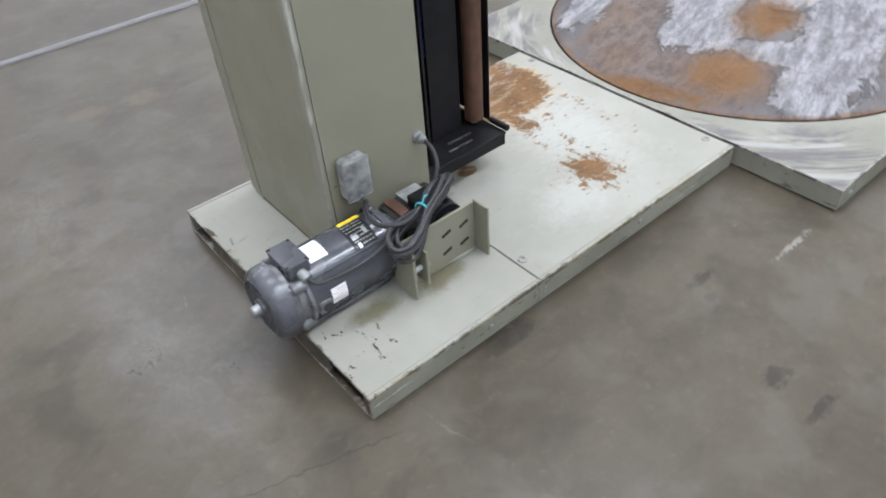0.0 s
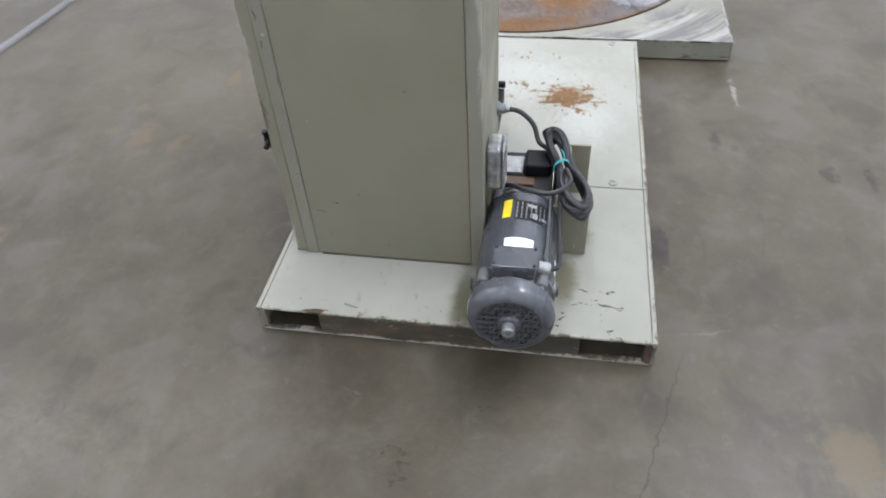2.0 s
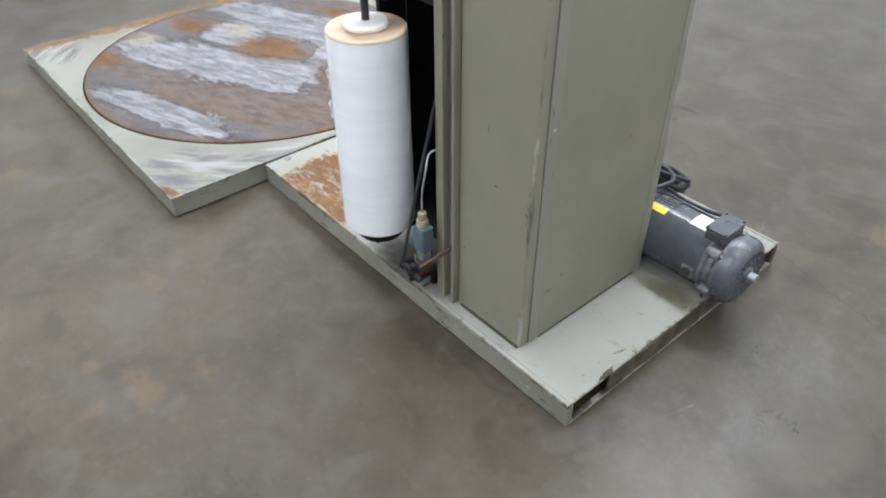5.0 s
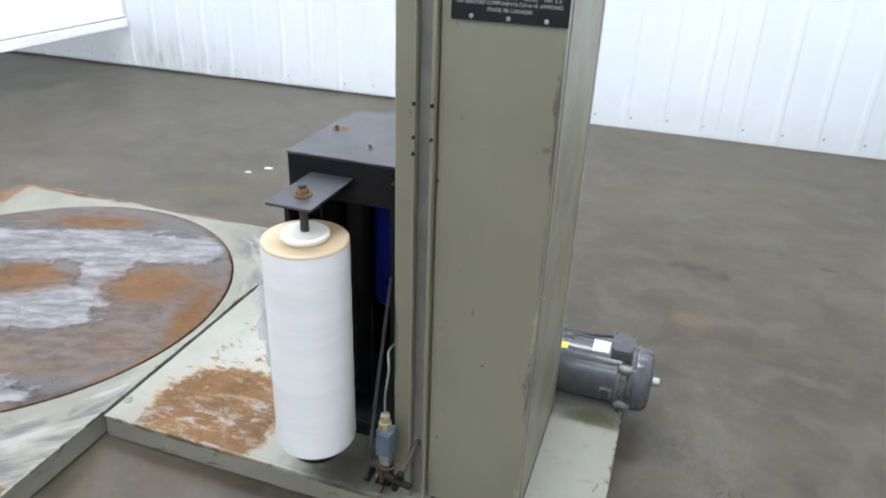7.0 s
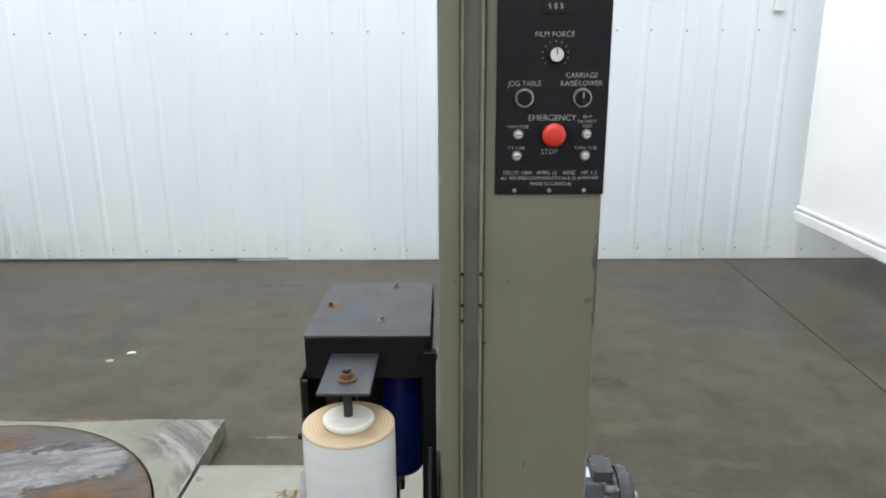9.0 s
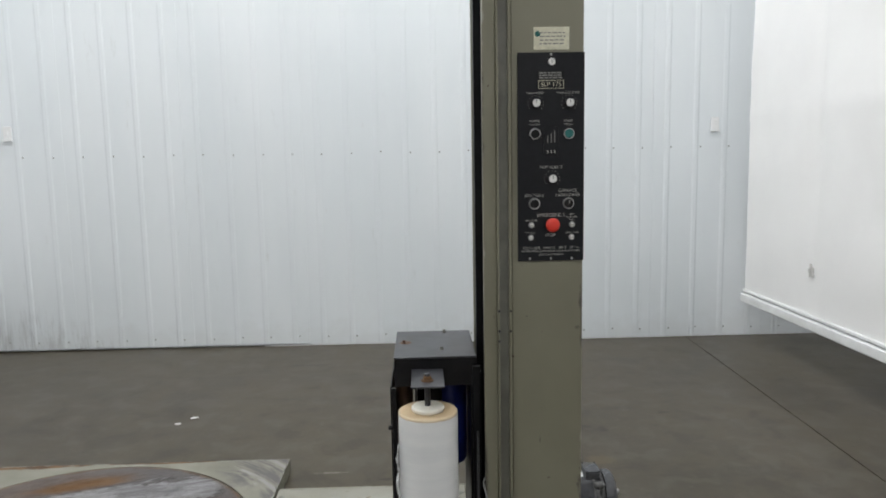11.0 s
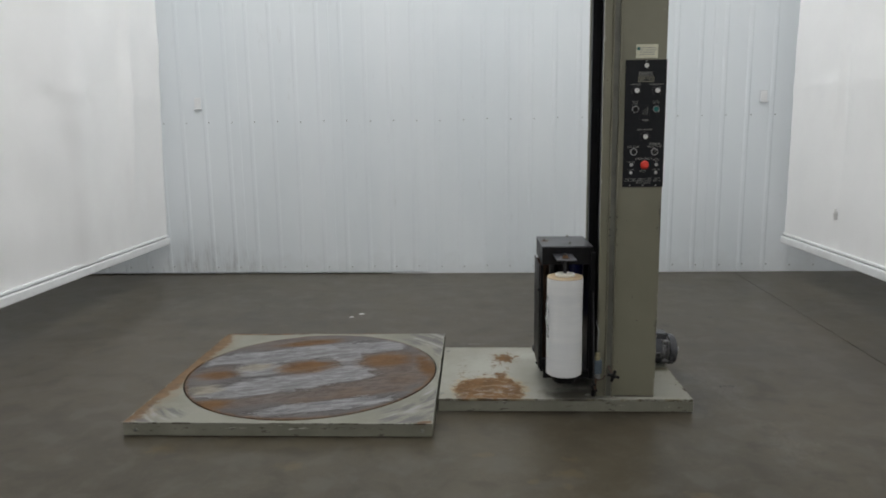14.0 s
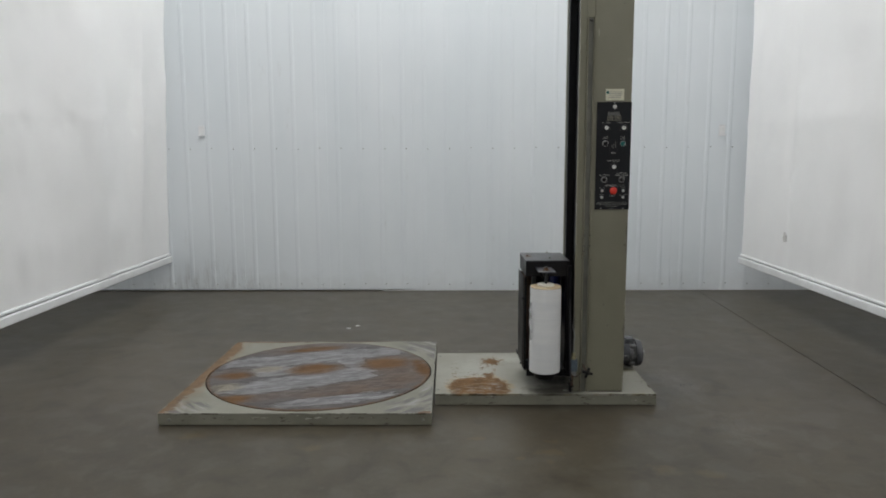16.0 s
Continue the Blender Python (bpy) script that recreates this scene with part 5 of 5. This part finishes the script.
    # spindle foot under the film roll
    part("foot_arm", box(B(), 0.60, 0.674, -0.04, 0.0995, 0.166, 0.174, 0.002), BLACK, t)
    part("foot_disc", lathe(B(), (0.637, 0, 0.1745), (0, 0, 1), [(0, 0), (0, 0.058), (0.012, 0.060), (0.030, 0.060), (0.034, 0.058), (0.034, 0)], 40), BLACK, t, "", True)
    # rubber rollers
    for x, y, r in ((0.556, 0.372, 0.026), (0.566, 0.285, 0.024)):
        k = part("roller", rod(B(), (x, y, 0.200), (x, y, 0.726), r, 28, 0.002), BROWN, t, "brown rubber stretch roller", True)
        part("shaft", rod(B(), (x, y, 0.1865), (x, y, 0.7345), 0.009, 14), DULL, k)
    k = part("roller", rod(B(), (0.655, 0.205, 0.200), (0.655, 0.205, 0.726), 0.028, 28, 0.002), BLACK, t, "black idler roller", True)
    part("shaft", rod(B(), (0.655, 0.205, 0.1865), (0.655, 0.205, 0.7345), 0.009, 14), DULL, k)
    # drive motor hanging from the head
    m = part("drive_motor", lathe(B(), (0.708, 0.30, 0.418), (0, 0, 1), [(0, 0), (0, 0.044), (0.006, 0.054), (0.018, 0.060), (0.30, 0.060), (0.316, 0.055), (0.316, 0)], 36), BLUE, t, "dark blue drive motor", True)
    part("shaft", rod(B(), (0.708, 0.30, 0.36), (0.708, 0.30, 0.4175), 0.012, 12), STEEL, m)
    # added black sheet fills a gap where only darkness is known
    part("gap_filler", box(B(), 0.779, 0.805, 0.20, 0.40, 0.21, 0.40, 0.002), BLACK, t, "black filler sheet beside the tower")

    s = thing("film_spindle", (0.637, 0, 0.702), "dark steel spindle with rusty nut and cream cap", "spindle")
    part("rod", rod(B(), (0.637, 0, 0.705), (0.637, 0, 0.813), 0.0085, 16, 0.002), BLACKTOP, s, "dark threaded steel rod")
    part("washer", lathe(B(), (0.637, 0, 0.7905), (0, 0, 1), [(0, 0.0087), (0, 0.0185), (0.0025, 0.018), (0.0025, 0.0087)], 24), RUSTED, s)
    part("nut", lathe(B(), (0.637, 0, 0.794), (0, 0, 1), [(0, 0.0087), (0, 0.0125), (0.009, 0.0125), (0.0105, 0.011), (0.0105, 0.0087)], 6), RUSTED, s)
    part("cap", lathe(B(), (0.637, 0, 0.7025), (0, 0, 1), [(0, 0.0087), (0, 0.046), (0.003, 0.048), (0.010, 0.048), (0.013, 0.045), (0.014, 0.0087)], 40), CREAM, s, "cream plastic end cap", True)


build_carriage()


def build_roll():
    t = thing("film_roll", (0.637, 0, 0.209), "upright roll of milky white stretch film, partly used", "film roll")
    prof = [(0, 0.040), (0.0, 0.082), (0.003, 0.0865)]
    r = random.Random(2)
    for k in range(1, 40):
        prof.append((0.003 + 0.482 * k / 40, 0.0868 + 0.00025 * math.sin(k * 0.9) + r.uniform(-0.00012, 0.00012) + (0.0007 if k < 16 else 0)))
    prof += [(0.4855, 0.0866)]
    part("film", lathe(B(), (0.637, 0, 0.209), (0, 0, 1), prof, 72), FILM, t, smooth=True)
    part("film_end", lathe(B(), (0.637, 0, 0.6945), (0, 0, 1), [(0, 0.0866), (0.0050, 0.0860), (0.0076, 0.0830), (0.0072, 0.045), (0.007, 0.040), (0, 0.040)], 72), FILMEND, t, "amber wound end of the film")
    part("core", lathe(B(), (0.637, 0, 0.2095), (0, 0, 1), [(0, 0.0135), (0.492, 0.0135), (0.492, 0.0395), (0, 0.0395), (0, 0.0135)], 40), CREAM, t)
    # loose end of film, crumpled at the side
    r = random.Random(6)
    bm = B()
    rows = []
    for j in range(18):
        f = j / 17
        z = 0.610 - 0.21 * f
        wide = 0.005 + 0.020 * math.sin(math.pi * min(1, f * 1.3)) * (0.6 + 0.4 * math.sin(f * 13))
        row = []
        for i in range(7):
            g = i / 6
            a = radians(186 + 22 * g)
            rr = 0.089 + wide * g + r.uniform(-0.004, 0.004) * (g > 0)
            row.append(Vector((0.637 + math.cos(a) * rr, math.sin(a) * rr + r.uniform(-0.006, 0.006) * g, z + r.uniform(-0.004, 0.004))))
        rows.append(row)
    thick = Vector((0.0006, -0.0008, 0))
    g1 = [[bm.verts.new(p) for p in row] for row in rows]
    g2 = [[bm.verts.new(p + thick) for p in row] for row in rows]
    for g in (g1, g2):
        for a, b in zip(g, g[1:]):
            for i in range(6):
                bm.faces.new((a[i], a[i + 1], b[i + 1], b[i]))
    part("loose_film", bm, LOOSE, t, "loose crumpled clear film end")


build_roll()


# ---------------------------------------------------------------- limit switch, knob and leaning bar
def build_switch():
    t = thing("limit_switch", (0.803, 0.0, PZ), "grey-blue limit switch with yellowed connector and rusty lever", "switch")
    part("body", box(B(), 0.786, 0.824, -0.012, 0.020, 0.205, 0.275, 0.004), SWITCHBLUE, t)
    part("face", box(B(), 0.790, 0.820, -0.0145, -0.0122, 0.215, 0.268, 0.001), SWITCHBLUE, t)
    part("gland", lathe(B(), (0.803, 0.003, 0.2755), (0, 0, 1), [(0, 0), (0, 0.014), (0.016, 0.014), (0.018, 0.010), (0.036, 0.010), (0.038, 0.006), (0.038, 0)], 16), YELLOWED, t)
    part("wire", tube(B(), [(0.803, 0.003, 0.313), (0.803, 0.004, 0.36), (0.808, 0.012, 0.42), (0.800, 0.03, 0.455), (0.806, 0.06, 0.46)], 0.0024, 6, 4), DULL, t)
    part("head", box(B(), 0.792, 0.818, -0.010, 0.016, 0.178, 0.2045, 0.003), DULL, t)
    part("lever", tube(B(), [(0.788, -0.012, 0.190), (0.806, -0.018, 0.178), (0.828, -0.020, 0.186), (0.842, 0.0, 0.196)], 0.003, 8, 3), OLDRUST, t, "rusty brown switch lever")
    part("bracket", box(B(), 0.792, 0.80, -0.006, 0.035, 0.12, 0.178, 0.001), BROWN, t)
    part("bracket", box(B(), 0.78, 0.806, -0.004, 0.058, 0.112, 0.1195, 0.001), BLACK, t)
    part("bracket_foot", box(B(), 0.786, 0.80, 0.036, 0.057, PZ + 0.001, 0.1115, 0.001), BLACK, t)

    k = thing("star_knob", (0.866, 0.02, 0.225), "black star knob on a rusty rod in the tower slot", "knob")
    part("stem", rod(B(), (0.866, 0.056, 0.228), (0.867, -0.066, 0.222), 0.005, 10), OLDRUST, k)
    bm = B()
    d = Vector((0.01, -1, -0.12)).normalized()
    o = Vector((0.867, -0.066, 0.222))
    u, w = frame_of(d)
    lathe(bm, o - d * 0.002, d, [(0, 0), (0, 0.009), (0.008, 0.012), (0.022, 0.012), (0.026, 0.008), (0.026, 0)], 16)
    for i in range(4):
        a = math.pi / 2 * i + 0.5
        q = (u * math.cos(a) + w * math.sin(a))
        rod(bm, o + d * 0.014 + q * 0.006, o + d * 0.014 + q * 0.030, 0.0075, 10, 0.002)
    part("grip", bm, BLACK, k)

    part("trip_rod", tube(B(), [(0.780, -0.045, 0.168), (0.782, -0.008, 0.31), (0.785, 0.032, 0.46), (0.788, 0.072, 0.605)], 0.0042, 8, 3), RUBBER, t, "thin dark trip rod")
    part("rod_clamp", box(B(), 0.774, 0.788, -0.050, -0.012, 0.160, 0.170, 0.002), BLACK, t)


build_switch()


# ---------------------------------------------------------------- motor, reducer, bracket
MY, MZ = 0.559, 0.156


def build_motor():
    t = thing("electric_motor", (1.1, MY, PZ), "grey electric motor with fan cover lying along the base", "motor")
    ax = (1, 0, 0)
    R = 0.081
    part("shell", lathe(B(), (1.030, MY, MZ), ax, [(0, 0), (0, R - 0.002), (0.002, R), (0.220, R), (0.220, 0)], 56), MOTOR, t, "", True)
    bell = lathe(B(), (1.2505, MY, MZ), ax, [(0, 0), (0, R + 0.001), (0.008, R + 0.001), (0.012, R - 0.008), (0.024, R - 0.010), (0.032, R - 0.004), (0.0435, R - 0.006), (0.0435, 0)], 56)
    for a in (45, 135, 225, 315):
        c = Vector((0, math.cos(radians(a)), math.sin(radians(a))))
        o = Vector((1.2505, MY, MZ)) + c * (R - 0.004)
        rod(bell, o, o + Vector((0.036, 0, 0)), 0.014, 12, 0.002)
    part("end_bell", bell, CAST, t, "cast grey end bell", True)
    for a in (45, 135, 225, 315):
        c = Vector((0, math.cos(radians(a)), math.sin(radians(a))))
        o = Vector((1.2867, MY, MZ)) + c * (R - 0.001)
        part("through_bolt", hexbolt(B(), o, ax, 0.0055, 0.007, False), DULL, t)
        q = Vector((1.012, MY, MZ)) + c * (R + 0.004)
        if a in (45, 315):
            part("tie_rod", rod(B(), q, q + Vector((0.238, 0, 0)), 0.0045, 10), MOTOR, t)
    # brush cap on the bell
    for s in (-1, 1):
        o = Vector((1.226, MY + s * (R - 0.010), MZ - 0.012))
        bm = box(B(), 1.210, 1.246, o.y - 0.014, o.y + 0.014, MZ - 0.030, MZ + 0.006, 0.006)
        part("brush_boss", bm, CAST, t)
        part("brush_cap", lathe(B(), o + Vector((0, s * 0.0142, 0)), (0, s, 0), [(0, 0.013), (0.004, 0.012), (0.004, 0.003), (0.002, 0)], 16), RUBBER, t)
    # fan cover
    F0, FR = 1.295, 0.087
    cov = lathe(B(), (F0, MY, MZ), ax, [(0, FR - 0.006), (0.0, FR), (0.020, FR), (0.028, FR - 0.002), (0.036, FR - 0.007), (0.042, FR - 0.016), (0.044, 0.0655), (0.038, 0.0645), (0.034, FR - 0.018), (0.024, FR - 0.008), (0.004, FR - 0.004)], 64)
    cover = part("fan_cover", cov, MOTORLIGHT, t, "rounded grey fan cover", True)
    # dark disc in place of the shade behind the grille
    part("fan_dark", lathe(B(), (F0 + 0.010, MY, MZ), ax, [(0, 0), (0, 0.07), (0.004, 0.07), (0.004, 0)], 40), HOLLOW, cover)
    bm = B()
    gx = F0 + 0.0405
    lathe(bm, (gx - 0.0025, MY, MZ), ax, [(0, 0.062), (0.004, 0.062), (0.004, 0.0662), (0, 0.0662), (0, 0.062)], 48)
    # cast lattice of small triangles
    GR = 0.0645
    for turn in (0, 60, 120):
        w = Vector((0, math.cos(radians(turn)), math.sin(radians(turn))))
        v = Vector((0, -w.z, w.y))
        for k in range(-4, 5):
            h = k * 0.0142
            half = math.sqrt(GR ** 2 - h * h)
            c = Vector((gx, MY, MZ)) + v * h
            rod(bm, c - w * half, c + w * half, 0.0030 if k == 0 and turn == 0 else 0.0018, 5)
    part("grille", bm, MOTORLIGHT, cover)
    hub = lathe(B(), (gx - 0.004, MY, MZ), ax, [(0, 0.0235), (0.006, 0.0230), (0.009, 0.0205), (0.011, 0.0180), (0.011, 0)], 28)
    part("hub", hub, MOTORLIGHT, t, "", True)
    part("shaft_end", lathe(B(), (gx + 0.0072, MY, MZ), ax, [(0, 0), (0, 0.0130), (0.016, 0.0130), (0.018, 0.0112), (0.018, 0.0048), (0.013, 0.0040), (0.013, 0)], 24), DULL, t, "bright shaft end", True)
    # terminal box on top
    zt = MZ + R
    cb = part("terminal_box", box(B(), 1.226, 1.2795, MY - 0.040, MY + 0.044, zt - 0.014, zt + 0.016, 0.004), MOTORLIGHT, t)
    part("lid", box(B(), 1.224, 1.2815, MY - 0.042, MY + 0.046, zt + 0.0162, zt + 0.021, 0.002), MOTOR, cb)
    for x, y in ((1.230, MY - 0.036), (1.276, MY - 0.036), (1.230, MY + 0.040), (1.276, MY + 0.040)):
        part("screw", lathe(B(), (x, y, zt + 0.021), (0, 0, 1), [(0, 0.0035), (0.002, 0.003), (0.002, 0)], 8), BLACK, cb)
    part("cable_gland", rod(B(), (1.252, MY + 0.044, zt - 0.002), (1.248, MY + 0.068, zt - 0.010), 0.012, 14, 0.002), DULL, cb)
    part("motor_lead", tube(B(), [(1.248, MY + 0.066, zt - 0.010), (1.225, MY + 0.086, zt - 0.020), (1.12, MY + 0.084, zt - 0.030), (1.03, MY + 0.080, zt - 0.014), (0.97, MY + 0.085, zt + 0.012)], 0.0055, 8, 4), RUBBER, cb)

    def sticker(name, xa, xb, a0, a1, mat, lift=0.0006, label=""):
        """A curved label on the shell between two angles from the top."""
        bm = B()
        n = 8
        rows = []
        for k in range(n + 1):
            a = radians(a0 + (a1 - a0) * k / n)
            rows.append([[bm.verts.new((x, MY + math.sin(a) * (R + q), MZ + math.cos(a) * (R + q))) for x in (xa, xb)] for q in (lift, 0.0001)])
        for a, b in zip(rows, rows[1:]):
            for q in (0, 1):
                bm.faces.new((a[q][0], a[q][1], b[q][1], b[q][0]))
        return part(name, bm, mat, t, label)
    sticker("label", 1.176, 1.220, -18, 24, PAPER, label="white paper label")
    sticker("label", 1.172, 1.210, 74, 104, PAPER, label="white paper label")
    sticker("name_plate", 1.060, 1.120, -8, 44, BLACK, label="black name plate with fine print")
    sticker("warning_label", 1.056, 1.112, -27, -14, YELLOW, label="yellow warning sticker")
    rng = random.Random(5)
    bm = B()
    for k in range(7):
        a = radians(-5 + 7 * k)
        x = 1.066
        while x < 1.114:
            w = rng.uniform(0.004, 0.012)
            c = Vector((0, math.sin(a), math.cos(a)))
            o = Vector((0, MY, MZ)) + c * (R + 0.0012)
            sidev = Vector((0, math.cos(a), -math.sin(a)))
            e = min(x + w, 1.116)
            vs = [bm.verts.new(o + Vector((xx, 0, 0)) + sidev * q) for xx, q in ((x, -0.0015), (e, -0.0015), (e, 0.0015), (x, 0.0015))]
            bm.faces.new(vs)
            x = e + 0.003
    part("print", bm, GREY, t)
    # bright scraped patches on the name plate, and fine print on the side label
    sticker("bare_patch", 1.070, 1.079, 10, 24, DULL, 0.0014, "scraped bare metal")
    sticker("bare_patch", 1.096, 1.112, 18, 26, DULL, 0.0014, "scraped bare metal")
    sticker("bare_patch", 1.100, 1.108, 33, 42, DULL, 0.0014, "scraped bare metal")
    for k in range(5):
        sticker("print_line", 1.176, 1.196 + 0.010 * (k % 2), 79 + 5 * k, 80.4 + 5 * k, PINKPRINT, 0.0012)
    # flange and cradle
    dbell = lathe(B(), (0.994, MY, MZ), ax, [(0, 0), (0, 0.056), (0.008, 0.062), (0.014, R - 0.008), (0.028, R - 0.004), (0.0355, R + 0.001), (0.0355, 0)], 48)
    for a in (45, 135, 225, 315):
        c = Vector((0, math.cos(radians(a)), math.sin(radians(a))))
        o = Vector((1.004, MY, MZ)) + c * (R - 0.006)
        rod(dbell, o, o + Vector((0.0255, 0, 0)), 0.012, 12, 0.002)
    part("drive_bell", dbell, MOTORLIGHT, t, "cast grey drive end bell", True)
    part("cradle", box(B(), 1.04, 1.08, MY - 0.05, MY + 0.05, PZ + 0.0005, MZ - R + 0.012, 0.002), MOTOR, t)

    g = thing("gear_reducer", (0.86, MY, PZ), "black gear reducer on a rusty steel mount", "gearbox")
    part("housing", box(B(), 0.838, 0.985, MY - 0.058, MY + 0.060, 0.098, 0.205, 0.010), HOLLOW, g)
    part("neck", lathe(B(), (0.9855, MY, MZ), (1, 0, 0), [(0, 0), (0, 0.05), (0.008, 0.05), (0.008, 0)], 32), HOLLOW, g)
    part("head", box(B(), 0.872, 0.935, MY - 0.004, MY + 0.056, 0.2055, 0.238, 0.006), BLACK, g)
    part("cover", lathe(B(), (0.876, MY + 0.0625, 0.165), (0, 1, 0), [(0, 0), (0, 0.05), (0.006, 0.048), (0.008, 0.03), (0.018, 0.028), (0.018, 0)], 32), BLACK, g)
    part("mount", box(B(), 0.830, 0.985, MY - 0.066, MY + 0.066, 0.076, 0.0975, 0.003), RUSTED, g)
    part("mount_foot", box(B(), 0.836, 0.95, MY - 0.07, MY - 0.055, PZ + 0.0005, 0.0755, 0.001), RUSTED, g)
    part("mount_foot", box(B(), 0.836, 0.95, MY + 0.055, MY + 0.07, PZ + 0.0005, 0.0755, 0.001), RUSTED, g)
    part("top_plate", box(B(), 0.868, 0.93, MY - 0.056, MY - 0.008, 0.2055, 0.212, 0.001), GALV, g, "scuffed grey tag plate")
    part("rust_block", box(B(), 0.944, 0.972, MY - 0.05, MY + 0.02, 0.2055, 0.212, 0.003), BROWN, g)
    for y in (MY + 0.02, MY + 0.045):
        part("plug", hexbolt(B(), (0.858, y, 0.2055), (0, 0, 1), 0.007, 0.010), BLACK, g)

    b = thing("motor_bracket", (0.93, 0.66, PZ), "khaki welded angle bracket bolted beside the motor", "bracket")
    zt = 0.212
    part("web", box(B(), 0.818, 1.030, 0.652, 0.659, PZ + 0.001, zt, 0.001), KHAKI, b)
    part("flange", box(B(), 0.8105, 0.8175, 0.652, 0.704, PZ + 0.001, zt + 0.003, 0.0015), KHAKI, b)
    part("flange", box(B(), 1.0305, 1.038, 0.625, 0.704, PZ + 0.001, zt - 0.004, 0.0015), KHAKI, b)
    part("tab", box(B(), 0.995, 1.002, 0.6595, 0.706, 0.098, 0.196, 0.0015), KHAKI, b)
    for x in (0.852, 0.905):
        for z in (0.112, 0.166):
            # dark inlays paint the shade of open slots
            part("slot", box(B(), x - 0.014, x + 0.014, 0.6592, 0.6605, z - 0.0045, z + 0.0045, 0.0005, pose(0, 0, 0, 0, 18, 0), 1), HOLLOW, b)
    part("clamp_bolt", rod(B(), (1.0025, 0.685, 0.142), (1.0295, 0.685, 0.142), 0.007, 12, 0.001), DULL, b)
    part("clamp_bolt", hexbolt(B(), (0.995, 0.685, 0.142), (-1, 0, 0), 0.009, 0.010), DULL, b)
    part("weld", tube(B(), [(0.82, 0.6615, PZ + 0.003), (0.9, 0.6625, PZ + 0.004), (0.97, 0.6615, PZ + 0.003), (1.03, 0.662, PZ + 0.003)], 0.004, 6, 3), PLATE, b)


build_motor()


# ---------------------------------------------------------------- junction box and cable
def build_electrics():
    t = thing("junction_box", (1.035, TY1, 0.262), "scuffed zinc junction box fixed to the tower back", "junction box")
    bm = box(B(), 0.998, 1.064, TY1 + 0.001, TY1 + 0.034, 0.264, 0.366, 0.010, seg=3)
    part("box", bm, GALV, t)
    part("cover", box(B(), 0.997, 1.065, TY1 + 0.0345, TY1 + 0.039, 0.263, 0.367, 0.0044), GALV, t)
    for z in (0.270, 0.354):
        part("screw", lathe(B(), (1.03, TY1 + 0.039, z), (0, 1, 0), [(0, 0.004), (0.002, 0.0035), (0.002, 0)], 8), DULL, t)
    part("gland", rod(B(), (1.022, TY1 + 0.019, 0.2595), (1.022, TY1 + 0.019, 0.240), 0.011, 12, 0.002), DULL, t)

    c = thing("power_cable", (0.95, 0.64, 0.24), "black rubber cable coiled and tied over the gear reducer", "cable")
    g = part("gland", lathe(B(), (0.832, TY1 + 0.0005, 0.316), (0, 1, 0), [(0, 0), (0, 0.016), (0.004, 0.016), (0.006, 0.012), (0.018, 0.012), (0.02, 0.009), (0.028, 0.008), (0.028, 0)], 14), DULL, c)
    RR = 0.0056
    # from the tower down to the coil
    part("lead", tube(B(), [(0.832, TY1 + 0.026, 0.316), (0.834, TY1 + 0.055, 0.310), (0.845, TY1 + 0.085, 0.285), (0.868, TY1 + 0.10, 0.255), (0.90, TY1 + 0.125, 0.258), (0.94, TY1 + 0.145, 0.256)], RR, 10, 5), RUBBER, c)
    # from the junction box to the coil
    part("lead", tube(B(), [(1.022, TY1 + 0.019, 0.242), (1.016, TY1 + 0.03, 0.238), (1.03, TY1 + 0.05, 0.254), (1.055, TY1 + 0.09, 0.262), (1.06, TY1 + 0.14, 0.262), (1.02, TY1 + 0.175, 0.262), (0.975, TY1 + 0.165, 0.262)], RR, 10, 5), RUBBER, c)
    # long loops, pinched by the tie
    a, b = Vector((0.850, 0.606, 0.268)), Vector((1.072, 0.688, 0.224))
    tie = Vector((0.950, 0.637, 0.250))
    d = (b - a).normalized()
    side = Vector((-d.y, d.x, 0)).normalized()
    up = d.cross(side)
    if up.z < 0:
        up = -up
    r = random.Random(12)
    for k in range(7):
        pts = []
        la, lb = r.uniform(-0.02, 0.006), r.uniform(-0.03, 0.006)
        h = (k - 3) * 0.0068
        o = r.uniform(-0.005, 0.005)
        n = 18
        for i in range(n + 1):
            f = 2 * math.pi * i / n
            s = (1 - math.cos(f)) / 2
            p = (a - d * la).lerp(b + d * lb, s)
            pinch = 0.30 + 0.70 * min(1.0, abs((p - tie).dot(d)) / 0.09)
            w = math.sin(f) * (0.022 + 0.020 * s) * pinch
            lift = h * pinch + 0.010 * math.sin(2 * f + k) * pinch + 0.018 * math.cos(f) * 0.3
            drop = 0.0
            pts.append(p + side * (w + o) + up * lift + Vector((0, 0, drop)))
        pts.append(pts[1])
        part("loop", tube(B(), pts, RR, 8, 3), RUBBER, c)
    # tie
    bm = B()
    pts = [tie + side * math.cos(x) * 0.0175 + up * math.sin(x) * 0.021 for x in (2 * math.pi * i / 14 for i in range(15))]
    for e in (-0.0016, 0.0016):
        tube(bm, [p + d * e for p in pts], 0.0013, 6, 2)
    tube(bm, [pts[3], pts[3] + up * 0.010 - d * 0.012, pts[3] + up * 0.006 - d * 0.024], 0.0016, 6, 3)
    part("tie", bm, TEAL, c, "teal plastic tie")
    part("plug", rod(B(), (0.872, 0.612, 0.258), (0.835, 0.600, 0.262), 0.014, 14, 0.003), RUBBER, c)


build_electrics()
